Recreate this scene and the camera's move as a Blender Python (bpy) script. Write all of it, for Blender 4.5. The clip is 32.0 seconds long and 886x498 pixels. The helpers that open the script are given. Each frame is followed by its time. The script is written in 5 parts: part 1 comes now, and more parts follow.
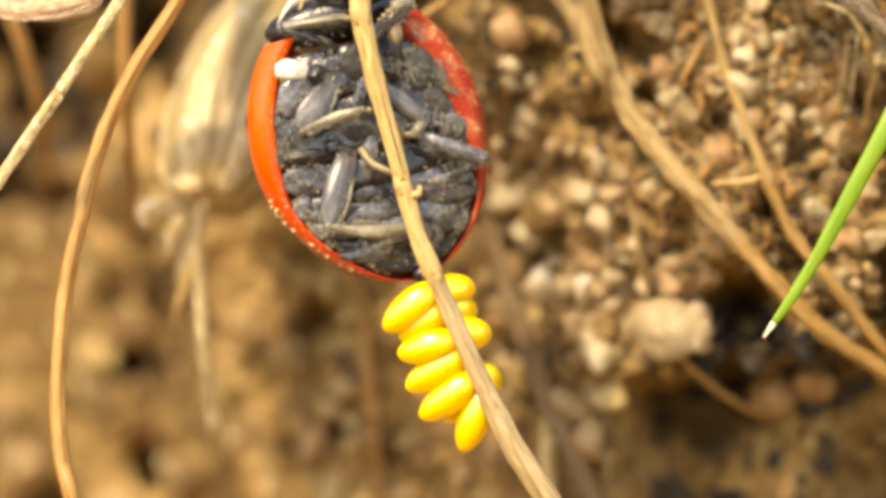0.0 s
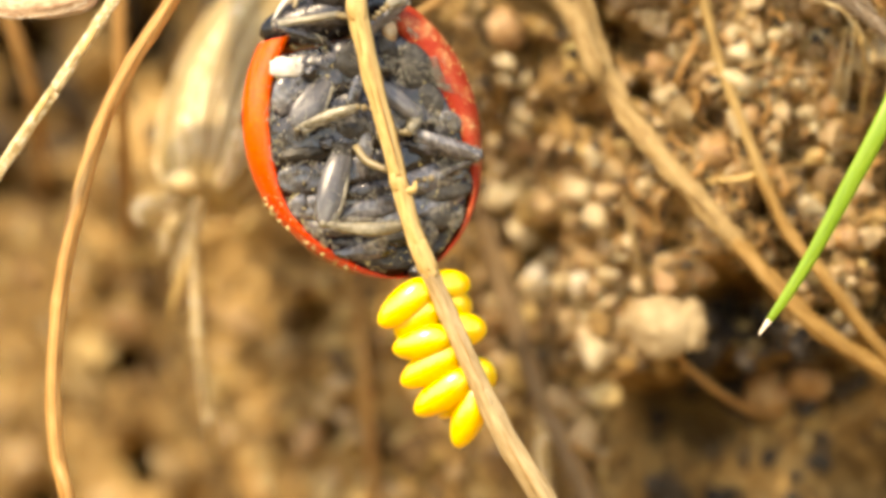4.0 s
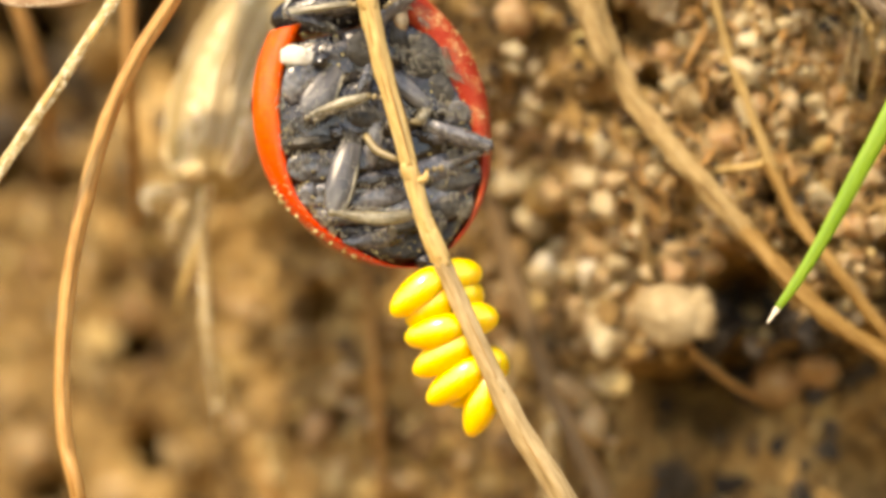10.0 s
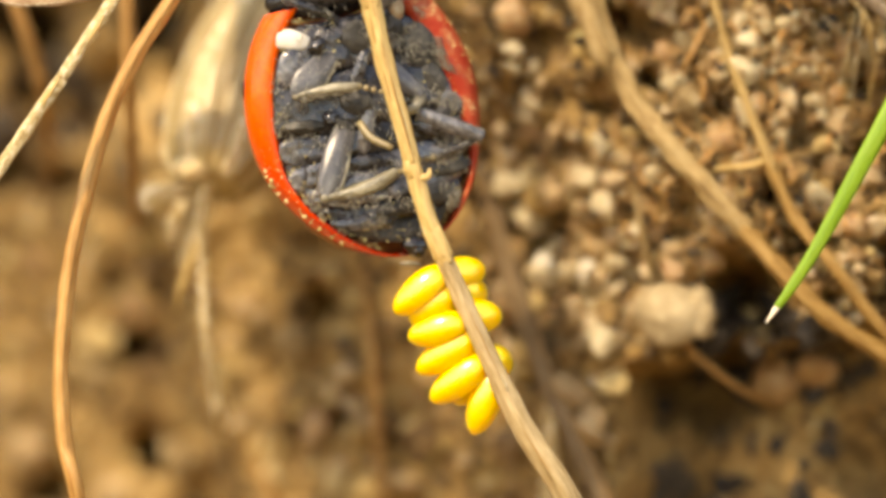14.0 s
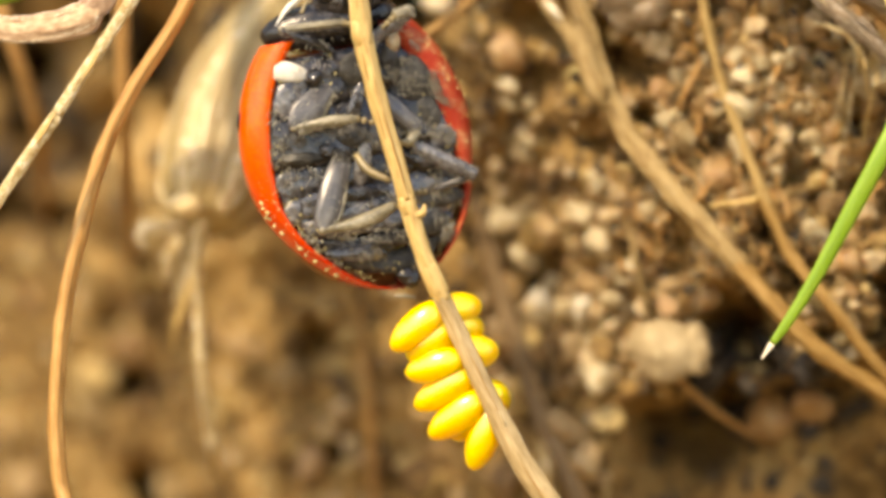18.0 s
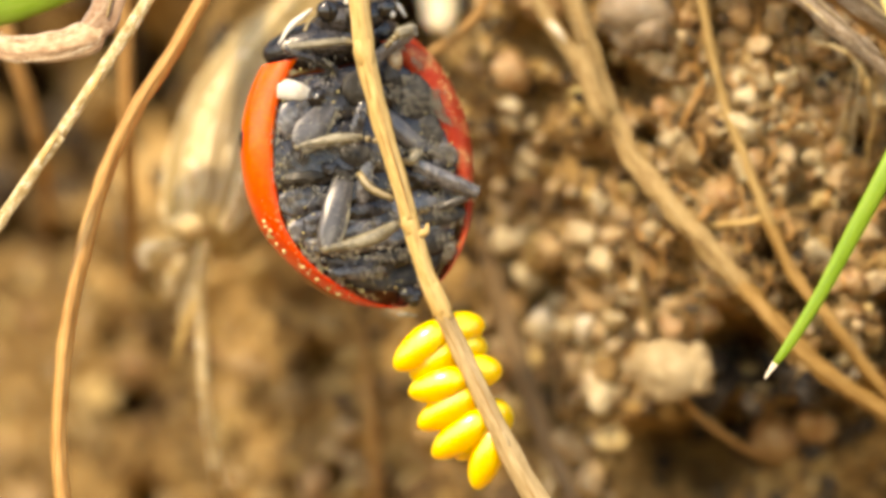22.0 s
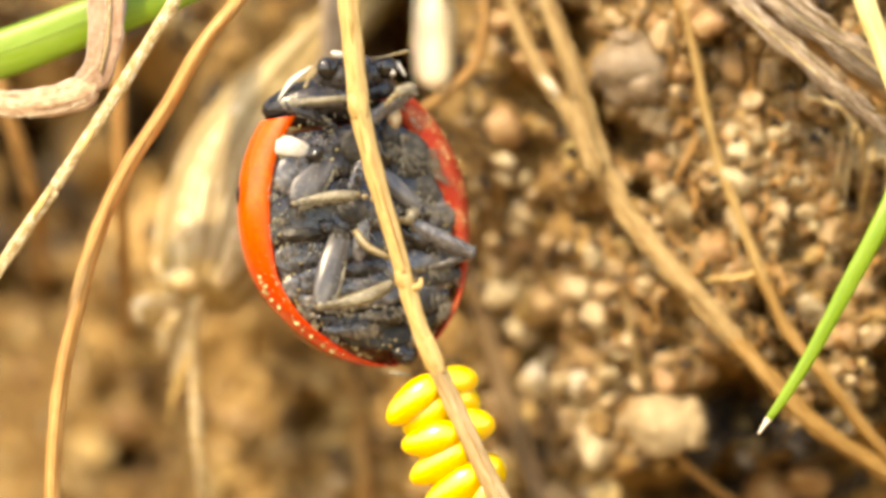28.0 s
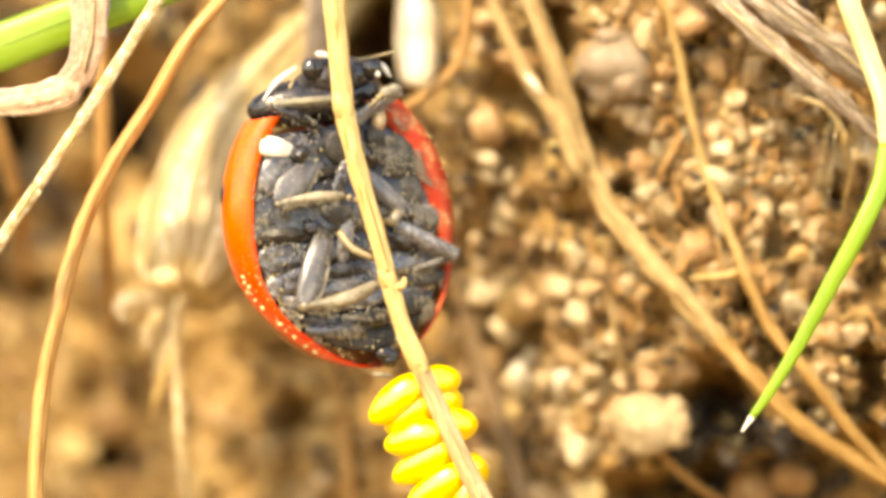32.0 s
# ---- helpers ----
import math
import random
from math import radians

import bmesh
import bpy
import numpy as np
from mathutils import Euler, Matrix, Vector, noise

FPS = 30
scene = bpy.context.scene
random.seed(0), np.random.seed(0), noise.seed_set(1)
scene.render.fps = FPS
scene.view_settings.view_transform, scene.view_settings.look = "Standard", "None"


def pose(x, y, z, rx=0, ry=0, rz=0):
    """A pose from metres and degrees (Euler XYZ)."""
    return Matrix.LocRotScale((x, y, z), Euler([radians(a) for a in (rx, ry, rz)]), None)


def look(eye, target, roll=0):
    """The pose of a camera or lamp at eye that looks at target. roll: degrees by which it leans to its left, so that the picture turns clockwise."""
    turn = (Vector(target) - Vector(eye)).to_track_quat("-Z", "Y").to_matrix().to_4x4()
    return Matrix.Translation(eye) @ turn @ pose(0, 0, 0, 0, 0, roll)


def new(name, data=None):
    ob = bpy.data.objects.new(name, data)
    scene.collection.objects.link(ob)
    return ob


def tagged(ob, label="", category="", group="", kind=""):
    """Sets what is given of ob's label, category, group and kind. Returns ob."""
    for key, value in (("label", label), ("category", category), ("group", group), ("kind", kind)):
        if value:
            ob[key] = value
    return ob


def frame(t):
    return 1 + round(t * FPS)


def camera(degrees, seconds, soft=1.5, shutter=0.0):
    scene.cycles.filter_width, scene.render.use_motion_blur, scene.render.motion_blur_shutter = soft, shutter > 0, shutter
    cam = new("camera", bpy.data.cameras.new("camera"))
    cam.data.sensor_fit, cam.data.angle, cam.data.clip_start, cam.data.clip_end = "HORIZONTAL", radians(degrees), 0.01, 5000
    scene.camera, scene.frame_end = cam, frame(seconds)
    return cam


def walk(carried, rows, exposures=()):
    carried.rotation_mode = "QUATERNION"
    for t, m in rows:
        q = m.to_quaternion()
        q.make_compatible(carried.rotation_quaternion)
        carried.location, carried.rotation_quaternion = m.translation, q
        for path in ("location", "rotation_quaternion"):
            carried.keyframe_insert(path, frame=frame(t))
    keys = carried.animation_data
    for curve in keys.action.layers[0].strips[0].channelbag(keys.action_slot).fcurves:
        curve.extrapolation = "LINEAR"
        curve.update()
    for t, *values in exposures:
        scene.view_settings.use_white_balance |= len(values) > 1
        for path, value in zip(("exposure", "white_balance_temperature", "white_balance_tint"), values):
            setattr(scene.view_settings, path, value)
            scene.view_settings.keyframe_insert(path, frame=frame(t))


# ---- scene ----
# The place is a hand's breadth across: lengths below are in millimetres and are turned into metres by MM.
MM = 0.001
REACH = 109.77   # from the lens to the stalk that the beetle holds
LEVEL = 20.0     # height of the lens above the foot of the bank
cam = camera(10.0, 32.0, soft=3.6)
cam.data.dof.use_dof = True
cam.data.dof.focus_distance = REACH * MM
cam.data.dof.aperture_fstop = 44.0

# seconds, turn to the left and turn upwards in degrees
ROWS = [
    (0, -0.0118, 0.1313), (0.5, -0.0173, 0.1214), (1, -0.0236, 0.1144), (1.5, -0.0345, 0.1014), (2, -0.0436, 0.0928),
    (2.5, -0.0474, 0.0947), (3, -0.0509, 0.1014), (3.5, -0.0549, 0.1078), (5.5, -0.1096, 0.0588), (6, -0.1182, 0.0506),
    (6.5, -0.1155, 0.0529), (7, -0.1018, 0.0591), (7.5, -0.0806, 0.0631), (8, -0.0584, 0.0541), (8.5, -0.0330, 0.0313),
    (9, -0.0032, 0.0039), (9.5, 0.0179, -0.0157), (10, 0.0309, -0.0317), (10.5, 0.0399, -0.0336), (11, 0.0450, -0.0309),
    (11.5, 0.0465, -0.0290), (12, 0.0407, -0.0325), (12.5, 0.0337, -0.0407), (13, 0.0309, -0.0469), (13.5, 0.0254, -0.0465),
    (14, 0.0206, -0.0402), (14.5, 0.0098, -0.0253), (16.5, -0.0373, 0.2136), (17, -0.0404, 0.2691), (17.5, -0.0365, 0.3211),
    (18, -0.0338, 0.3713), (18.5, -0.0338, 0.4187), (19, -0.0354, 0.4641), (19.5, -0.0373, 0.5757), (20, -0.0357, 0.5902),
    (20.5, -0.0240, 0.5953), (21, -0.0115, 0.5956), (21.5, -0.0044, 0.5933), (22, 0.0011, 0.5957), (22.5, 0.0093, 0.6077),
    (23, 0.0160, 0.6433), (23.5, 0.0167, 0.6982), (24, 0.0132, 0.7660), (24.5, 0.0074, 0.8385), (25, -0.0000, 0.9105),
    (25.5, -0.0079, 0.9770), (27.5, -0.0509, 1.1808), (28, -0.0724, 1.2180), (28.5, -0.0991, 1.2489), (29, -0.1269, 1.2755),
    (29.5, -0.1579, 1.2928), (30, -0.1861, 1.2932), (30.5, -0.2095, 1.2873), (31, -0.2346, 1.2717), (31.5, -0.2524, 1.2440),
    (32, -0.2606, 1.1985),
]
WARM, TINT = 8900, 14
EXPOSURES = [(t, s + 1.43, WARM + 900 * max(0, s - 0.12), TINT) for t, s in ((0, 0.18), (3.5, 0.25), (5.5, 0.50), (7, 0.52), (8, 0.68), (8.5, 0.57), (9, 0.37), (9.5, 0.24), (10, 0.11), (11, 0.0), (13, 0.01), (19, 0.03), (20, 0.0), (21, 0.10), (25.5, 0.14), (28, 0.36), (31.3, 0.44), (31.7, 0.76), (32, 0.76))]
walk(cam, [(t, pose(0, -REACH * MM, LEVEL * MM, 90 + up, 0, left)) for t, left, up in ROWS], EXPOSURES)

# ---- light ----
SUN = Vector((-0.31, -0.55, 0.70)).normalized()
world = bpy.data.worlds.new("sky")
scene.world = world
world.use_nodes = True
sky = world.node_tree.nodes.new("ShaderNodeTexSky")
sky.sky_type, sky.sun_disc = "NISHITA", False
sky.sun_elevation = math.asin(SUN.z)
sky.sun_rotation = math.atan2(SUN.x, SUN.y)
back_node = world.node_tree.nodes["Background"]
back_node.inputs["Strength"].default_value = 0.15
world.node_tree.links.new(sky.outputs["Color"], back_node.inputs["Color"])
sun = new("sun", bpy.data.lights.new("sun", "SUN"))
sun.data.energy, sun.data.angle, sun.data.color = 1.82, radians(2.0), (1.0, 0.92, 0.76)
sun.matrix_world = look(SUN, (0, 0, 0))


# ---- materials ----
def ramp(nodes, stops):
    node = nodes.new("ShaderNodeValToRGB")
    els = node.color_ramp.elements
    while len(els) < len(stops):
        els.new(0.5)
    for e, (p, c) in zip(els, stops):
        e.position, e.color = p, (*c, 1)
    return node


def surface(name, stops, coarse=900.0, fine=6000.0, rough=0.6, bump=0.3, depth=0.05, coords="Object", stretch=(1, 1, 1),
            coat=0.0, sheen=0.0, sss=0.0, sss_col=None, spread=0.0, specular=0.5, detail=6.0, transmit=0.0, warp=0.0):
    """A rough natural surface: colour from two scales of noise, fine relief, and a shift from piece to piece (spread)."""
    m = bpy.data.materials.new(name)
    m.use_nodes = True
    n, l = m.node_tree.nodes, m.node_tree.links
    shader = n["Principled BSDF"]
    tc = n.new("ShaderNodeTexCoord")
    mp = n.new("ShaderNodeMapping")
    mp.inputs["Scale"].default_value = stretch
    l.new(tc.outputs[coords], mp.inputs["Vector"])
    big, small = n.new("ShaderNodeTexNoise"), n.new("ShaderNodeTexNoise")
    for node, s in ((big, coarse), (small, fine)):
        node.inputs["Scale"].default_value, node.inputs["Detail"].default_value = s, detail
        node.inputs["Distortion"].default_value = warp
        l.new(mp.outputs["Vector"], node.inputs["Vector"])
    mixed = n.new("ShaderNodeMath")
    mixed.operation = "MULTIPLY_ADD"
    l.new(small.outputs["Fac"], mixed.inputs[0])
    mixed.inputs[1].default_value = 0.45
    scaled = n.new("ShaderNodeMath")
    scaled.operation = "MULTIPLY_ADD"
    l.new(big.outputs["Fac"], scaled.inputs[0])
    scaled.inputs[1].default_value, scaled.inputs[2].default_value = 0.55, 0.0
    l.new(scaled.outputs[0], mixed.inputs[2])
    out = mixed
    if spread:
        info = n.new("ShaderNodeObjectInfo")
        island = n.new("ShaderNodeNewGeometry")
        plus = n.new("ShaderNodeMath")
        plus.operation = "ADD"
        l.new(info.outputs["Random"], plus.inputs[0])
        l.new(island.outputs["Random Per Island"], plus.inputs[1])
        wrapd = n.new("ShaderNodeMath")
        wrapd.operation = "FRACT"
        l.new(plus.outputs[0], wrapd.inputs[0])
        shift = n.new("ShaderNodeMath")
        shift.operation = "MULTIPLY_ADD"
        l.new(wrapd.outputs[0], shift.inputs[0])
        shift.inputs[1].default_value = spread
        less = n.new("ShaderNodeMath")
        less.operation = "SUBTRACT"
        l.new(mixed.outputs[0], less.inputs[0])
        less.inputs[1].default_value = spread / 2
        l.new(less.outputs[0], shift.inputs[2])
        out = shift
    tone = ramp(n, stops)
    l.new(out.outputs[0], tone.inputs["Fac"])
    l.new(tone.outputs["Color"], shader.inputs["Base Color"])
    bumped = n.new("ShaderNodeBump")
    bumped.inputs["Strength"].default_value, bumped.inputs["Distance"].default_value = bump, depth * MM
    l.new(mixed.outputs[0], bumped.inputs["Height"])
    l.new(bumped.outputs["Normal"], shader.inputs["Normal"])
    shader.inputs["Roughness"].default_value = rough
    shader.inputs["Specular IOR Level"].default_value = specular
    if coat:
        shader.inputs["Coat Weight"].default_value, shader.inputs["Coat Roughness"].default_value = coat, 0.08
    if sheen:
        shader.inputs["Sheen Weight"].default_value = sheen
    if sss:
        shader.inputs["Subsurface Weight"].default_value = sss
        shader.inputs["Subsurface Radius"].default_value = sss_col or (0.4, 0.2, 0.1)
        shader.inputs["Subsurface Scale"].default_value = 0.5 * MM
    if transmit:
        lets = n.new("ShaderNodeBsdfTranslucent")
        l.new(tone.outputs["Color"], lets.inputs["Color"])
        join = n.new("ShaderNodeMixShader")
        join.inputs["Fac"].default_value = transmit
        l.new(shader.outputs["BSDF"], join.inputs[1])
        l.new(lets.outputs["BSDF"], join.inputs[2])
        l.new(join.outputs["Shader"], n["Material Output"].inputs["Surface"])
    return m


SOIL = surface("soil", [(0.34, (0.046, 0.028, 0.012)), (0.43, (0.116, 0.070, 0.026)), (0.52, (0.290, 0.182, 0.068)), (0.60, (0.394, 0.257, 0.104)), (0.72, (0.556, 0.407, 0.198))], 330, 4200, 0.9, 0.9, 0.25, specular=0.2)
CLOD = surface("clod", [(0.26, (0.055, 0.032, 0.015)), (0.42, (0.158, 0.097, 0.039)), (0.54, (0.316, 0.200, 0.077)), (0.64, (0.388, 0.276, 0.109)), (0.80, (0.582, 0.464, 0.256))], 700, 4200, 0.9, 0.9, 0.25, spread=0.40, specular=0.2)
STONE = surface("stone", [(0.20, (0.107, 0.059, 0.023)), (0.36, (0.223, 0.134, 0.053)), (0.52, (0.339, 0.233, 0.114)), (0.68, (0.407, 0.307, 0.175)), (0.86, (0.543, 0.436, 0.274))], 1600, 9000, 0.55, 0.7, 0.10, spread=0.50, sss=0.25, sss_col=(0.5, 0.3, 0.15), specular=0.35)
MOTTLED = surface("mottled_stone", [(0.34, (0.063, 0.036, 0.012)), (0.45, (0.208, 0.133, 0.056)), (0.55, (0.333, 0.244, 0.123)), (0.68, (0.451, 0.372, 0.230))], 800, 5000, 0.75, 1.0, 0.2, specular=0.2)
# dark organic bits, and shade in hollows and gaps put into the colour
HUMUS_AND_SHADE = surface("humus", [(0.3, (0.014, 0.012, 0.011)), (0.5, (0.040, 0.033, 0.026)), (0.7, (0.095, 0.076, 0.054))], 1500, 7000, 0.85, 0.8, 0.1, spread=0.3, specular=0.3)
RUSTY = surface("rusty_stone", [(0.30, (0.131, 0.060, 0.022)), (0.44, (0.262, 0.144, 0.058)), (0.55, (0.344, 0.216, 0.095)), (0.70, (0.426, 0.311, 0.169))], 1100, 6000, 0.5, 0.7, 0.1, sss=0.2)
PALE = surface("pale_stone", [(0.3, (0.278, 0.209, 0.108)), (0.5, (0.412, 0.336, 0.199)), (0.7, (0.504, 0.438, 0.291))], 1800, 8000, 0.55, 0.5, 0.1, spread=0.2, sss=0.3, sss_col=(0.5, 0.35, 0.2))
CLOUDY = surface("cloudy_stone", [(0.28, (0.124, 0.081, 0.043)), (0.44, (0.205, 0.146, 0.087)), (0.56, (0.248, 0.192, 0.127)), (0.72, (0.322, 0.273, 0.205))], 1100, 6000, 0.5, 0.9, 0.14, sss=0.3, sss_col=(0.5, 0.3, 0.15), specular=0.4)
CHALK = surface("chalky_stone", [(0.3, (0.493, 0.416, 0.281)), (0.5, (0.646, 0.578, 0.433)), (0.7, (0.714, 0.671, 0.561))], 1500, 8000, 0.6, 0.6, 0.1, specular=0.3)
STRAW = surface("straw", [(0.30, (0.188, 0.104, 0.026)), (0.42, (0.415, 0.262, 0.088)), (0.54, (0.560, 0.395, 0.150)), (0.70, (0.715, 0.580, 0.310))], 6, 22, 0.48, 0.6, 0.04, coords="UV", stretch=(1, 0.10, 1), specular=0.45)
TAN = surface("tan_stalk", [(0.28, (0.189, 0.086, 0.021)), (0.45, (0.397, 0.200, 0.057)), (0.6, (0.520, 0.305, 0.104)), (0.78, (0.643, 0.447, 0.209))], 6, 22, 0.45, 0.35, 0.02, coords="UV", stretch=(1, 0.10, 1), specular=0.45)
PALE_STRAW = surface("pale_straw", [(0.3, (0.55, 0.46, 0.30)), (0.6, (0.76, 0.70, 0.55)), (0.8, (0.84, 0.80, 0.70))], 5, 20, 0.5, 0.4, 0.03, coords="UV", stretch=(1, 0.2, 1))
# greyer straw: weaker sun on the lower joint, put into the colour
SHADED_STRAW = surface("shaded_straw", [(0.30, (0.150, 0.092, 0.034)), (0.42, (0.320, 0.222, 0.100)), (0.54, (0.440, 0.326, 0.168)), (0.70, (0.580, 0.472, 0.285))], 6, 22, 0.55, 0.6, 0.04, coords="UV", stretch=(1, 0.10, 1), specular=0.35)
BLEACH = surface("bleached_straw", [(0.32, (0.180, 0.108, 0.034)), (0.43, (0.445, 0.313, 0.134)), (0.53, (0.636, 0.518, 0.291)), (0.64, (0.890, 0.842, 0.683))], 7, 30, 0.65, 1.0, 0.08, coords="UV", stretch=(1, 0.6, 1), specular=0.3)
ROOT = surface("root", [(0.30, (0.070, 0.038, 0.013)), (0.42, (0.224, 0.141, 0.054)), (0.54, (0.361, 0.253, 0.112)), (0.70, (0.525, 0.406, 0.217))], 8, 30, 0.65, 1.0, 0.08, coords="UV", stretch=(1.3, 0.12, 1), specular=0.25)
BROWNROOT = surface("brown_root", [(0.28, (0.107, 0.052, 0.015)), (0.43, (0.253, 0.133, 0.043)), (0.56, (0.360, 0.205, 0.073)), (0.74, (0.488, 0.321, 0.145))], 7, 26, 0.7, 0.8, 0.05, coords="UV", stretch=(1, 0.12, 1), specular=0.2)
OCHRE = surface("ochre_root", [(0.28, (0.133, 0.076, 0.022)), (0.43, (0.275, 0.171, 0.060)), (0.56, (0.378, 0.261, 0.103)), (0.74, (0.512, 0.388, 0.191))], 7, 26, 0.6, 0.8, 0.05, coords="UV", stretch=(1, 0.14, 1), specular=0.25)
# tawny tone of the lower roots, darkened by shade put into the colour
TAWNY_SHADED = surface("tawny_shaded_root", [(0.28, (0.110, 0.055, 0.013)), (0.43, (0.215, 0.118, 0.032)), (0.56, (0.290, 0.172, 0.052)), (0.74, (0.400, 0.262, 0.100))], 7, 26, 0.6, 0.8, 0.05, coords="UV", stretch=(1, 0.14, 1), specular=0.25)
# BROWNROOT darkened: the shade on the leaning stalk is in this colour
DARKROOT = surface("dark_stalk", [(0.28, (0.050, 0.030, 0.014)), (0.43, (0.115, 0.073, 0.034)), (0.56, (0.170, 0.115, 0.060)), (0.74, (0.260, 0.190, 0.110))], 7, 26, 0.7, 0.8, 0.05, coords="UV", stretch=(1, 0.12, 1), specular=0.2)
GREYROOT = surface("grey_root", [(0.32, (0.086, 0.056, 0.030)), (0.44, (0.245, 0.180, 0.116)), (0.56, (0.379, 0.305, 0.226)), (0.70, (0.612, 0.547, 0.451))], 12, 60, 0.75, 1.0, 0.10, coords="UV", stretch=(1, 0.22, 1), specular=0.25)
LEAF = surface("dry_leaf", [(0.28, (0.127, 0.066, 0.035)), (0.45, (0.256, 0.156, 0.095)), (0.6, (0.360, 0.248, 0.166)), (0.78, (0.480, 0.374, 0.285))], 4, 16, 0.8, 0.6, 0.06, coords="UV", stretch=(1, 0.3, 1), sheen=0.4, specular=0.2)
PALE_LEAF = surface("pale_dry_leaf", [(0.28, (0.201, 0.110, 0.057)), (0.45, (0.405, 0.261, 0.156)), (0.6, (0.569, 0.418, 0.274)), (0.78, (0.759, 0.627, 0.470))], 4, 16, 0.8, 0.6, 0.06, coords="UV", stretch=(1, 0.3, 1), sheen=0.4, specular=0.2)
HUSK = surface("husk", [(0.28, (0.162, 0.100, 0.033)), (0.43, (0.278, 0.196, 0.081)), (0.58, (0.386, 0.294, 0.137)), (0.78, (0.520, 0.439, 0.251))], 9, 34, 0.26, 0.5, 0.06, coords="UV", stretch=(1, 0.06, 1), specular=0.45, spread=0.16)
PAPER = surface("papery_seed", [(0.30, (0.159, 0.107, 0.051)), (0.45, (0.309, 0.233, 0.129)), (0.6, (0.411, 0.325, 0.194)), (0.78, (0.524, 0.437, 0.286))], 700, 4000, 0.8, 0.7, 0.15, specular=0.15)
WHITE = surface("white_shoot", [(0.3, (0.633, 0.533, 0.350)), (0.5, (0.701, 0.618, 0.437)), (0.7, (0.735, 0.658, 0.486))], 2, 8, 0.4, 0.1, 0.02, coords="UV", stretch=(1, 0.1, 1), sss=0.4)
YOUNG = surface("young_blade", [(0.28, (0.187, 0.334, 0.015)), (0.5, (0.264, 0.434, 0.038)), (0.72, (0.360, 0.507, 0.091))], 6, 26, 0.35, 0.25, 0.02, coords="UV", stretch=(1, 0.05, 1), specular=0.5, transmit=0.4)
GREEN = surface("green_blade", [(0.28, (0.130, 0.260, 0.010)), (0.5, (0.220, 0.387, 0.025)), (0.72, (0.343, 0.479, 0.070))], 6, 26, 0.35, 0.4, 0.03, coords="UV", stretch=(1, 0.05, 1), specular=0.5, transmit=0.3)
CREAM = surface("yellowed_blade", [(0.28, (0.336, 0.281, 0.090)), (0.5, (0.512, 0.429, 0.180)), (0.72, (0.624, 0.546, 0.300))], 6, 26, 0.4, 0.25, 0.02, coords="UV", stretch=(1, 0.05, 1), specular=0.4)
TIP = surface("blade_tip", [(0.3, (0.55, 0.40, 0.28)), (0.5, (0.70, 0.62, 0.48)), (0.7, (0.80, 0.76, 0.66))], 8, 30, 0.5, 0.2, 0.02, coords="UV")
WING = surface("wing_case", [(0.3, (0.820, 0.062, 0.002)), (0.5, (0.900, 0.106, 0.002)), (0.7, (0.950, 0.165, 0.003))], 900, 9000, 0.26, 0.35, 0.02, coat=0.25, sss=0.12, sss_col=(0.6, 0.15, 0.03), specular=0.4)
def tip_shade(m, low, high, tint):
    """Shading put into the colour: a deeper red from the shoulder to the tip of a wing case."""
    n, l = m.node_tree.nodes, m.node_tree.links
    tc, parts = n.new("ShaderNodeTexCoord"), n.new("ShaderNodeSeparateXYZ")
    l.new(tc.outputs["Object"], parts.inputs["Vector"])
    span = n.new("ShaderNodeMapRange")
    span.inputs["From Min"].default_value, span.inputs["From Max"].default_value = low * MM, high * MM
    l.new(parts.outputs["Z"], span.inputs["Value"])
    tone = ramp(n, [(0.0, tint), (1.0, (1, 1, 1))])
    l.new(span.outputs["Result"], tone.inputs["Fac"])
    mix = n.new("ShaderNodeMix")
    mix.data_type, mix.blend_type = "RGBA", "MULTIPLY"
    mix.inputs["Factor"].default_value = 1.0
    shader = n["Principled BSDF"]
    l.new(shader.inputs["Base Color"].links[0].from_socket, mix.inputs[6])
    l.new(tone.outputs["Color"], mix.inputs[7])
    l.new(mix.outputs[2], shader.inputs["Base Color"])


# the tip gets less sun; its darker red is put into the colour
tip_shade(WING, -2.6, 1.6, (0.74, 0.24, 1.0))
LINING = surface("wing_case_lining", [(0.3, (0.10, 0.035, 0.012)), (0.5, (0.21, 0.085, 0.028)), (0.7, (0.32, 0.16, 0.06))], 900, 6000, 0.35, 0.2, 0.02)
SPOT = surface("black_spot", [(0.3, (0.006, 0.005, 0.005)), (0.7, (0.014, 0.012, 0.011))], 900, 8000, 0.2, 0.1, 0.01, coat=0.5)
BLACK = surface("black_shell", [(0.38, (0.003, 0.003, 0.003)), (0.5, (0.014, 0.013, 0.014)), (0.60, (0.050, 0.047, 0.050)), (0.74, (0.15, 0.14, 0.125))], 1700, 9000, 0.22, 0.6, 0.05, specular=0.6)
HAIRY = surface("downy_shell", [(0.38, (0.008, 0.008, 0.007)), (0.5, (0.030, 0.028, 0.024)), (0.58, (0.075, 0.069, 0.056)), (0.70, (0.20, 0.175, 0.125))], 1300, 16000, 0.5, 0.45, 0.05, specular=0.4)
GLOSS = surface("slate_shell", [(0.36, (0.010, 0.010, 0.010)), (0.46, (0.052, 0.050, 0.054)), (0.56, (0.129, 0.124, 0.127)), (0.66, (0.258, 0.248, 0.237))], 1000, 9000, 0.20, 0.65, 0.05, specular=0.9)
KHAKI = surface("khaki_limb", [(0.3, (0.070, 0.060, 0.036)), (0.5, (0.195, 0.172, 0.112)), (0.7, (0.40, 0.365, 0.26))], 3, 16, 0.32, 0.6, 0.04, coords="UV", stretch=(1, 0.6, 1), specular=0.7)
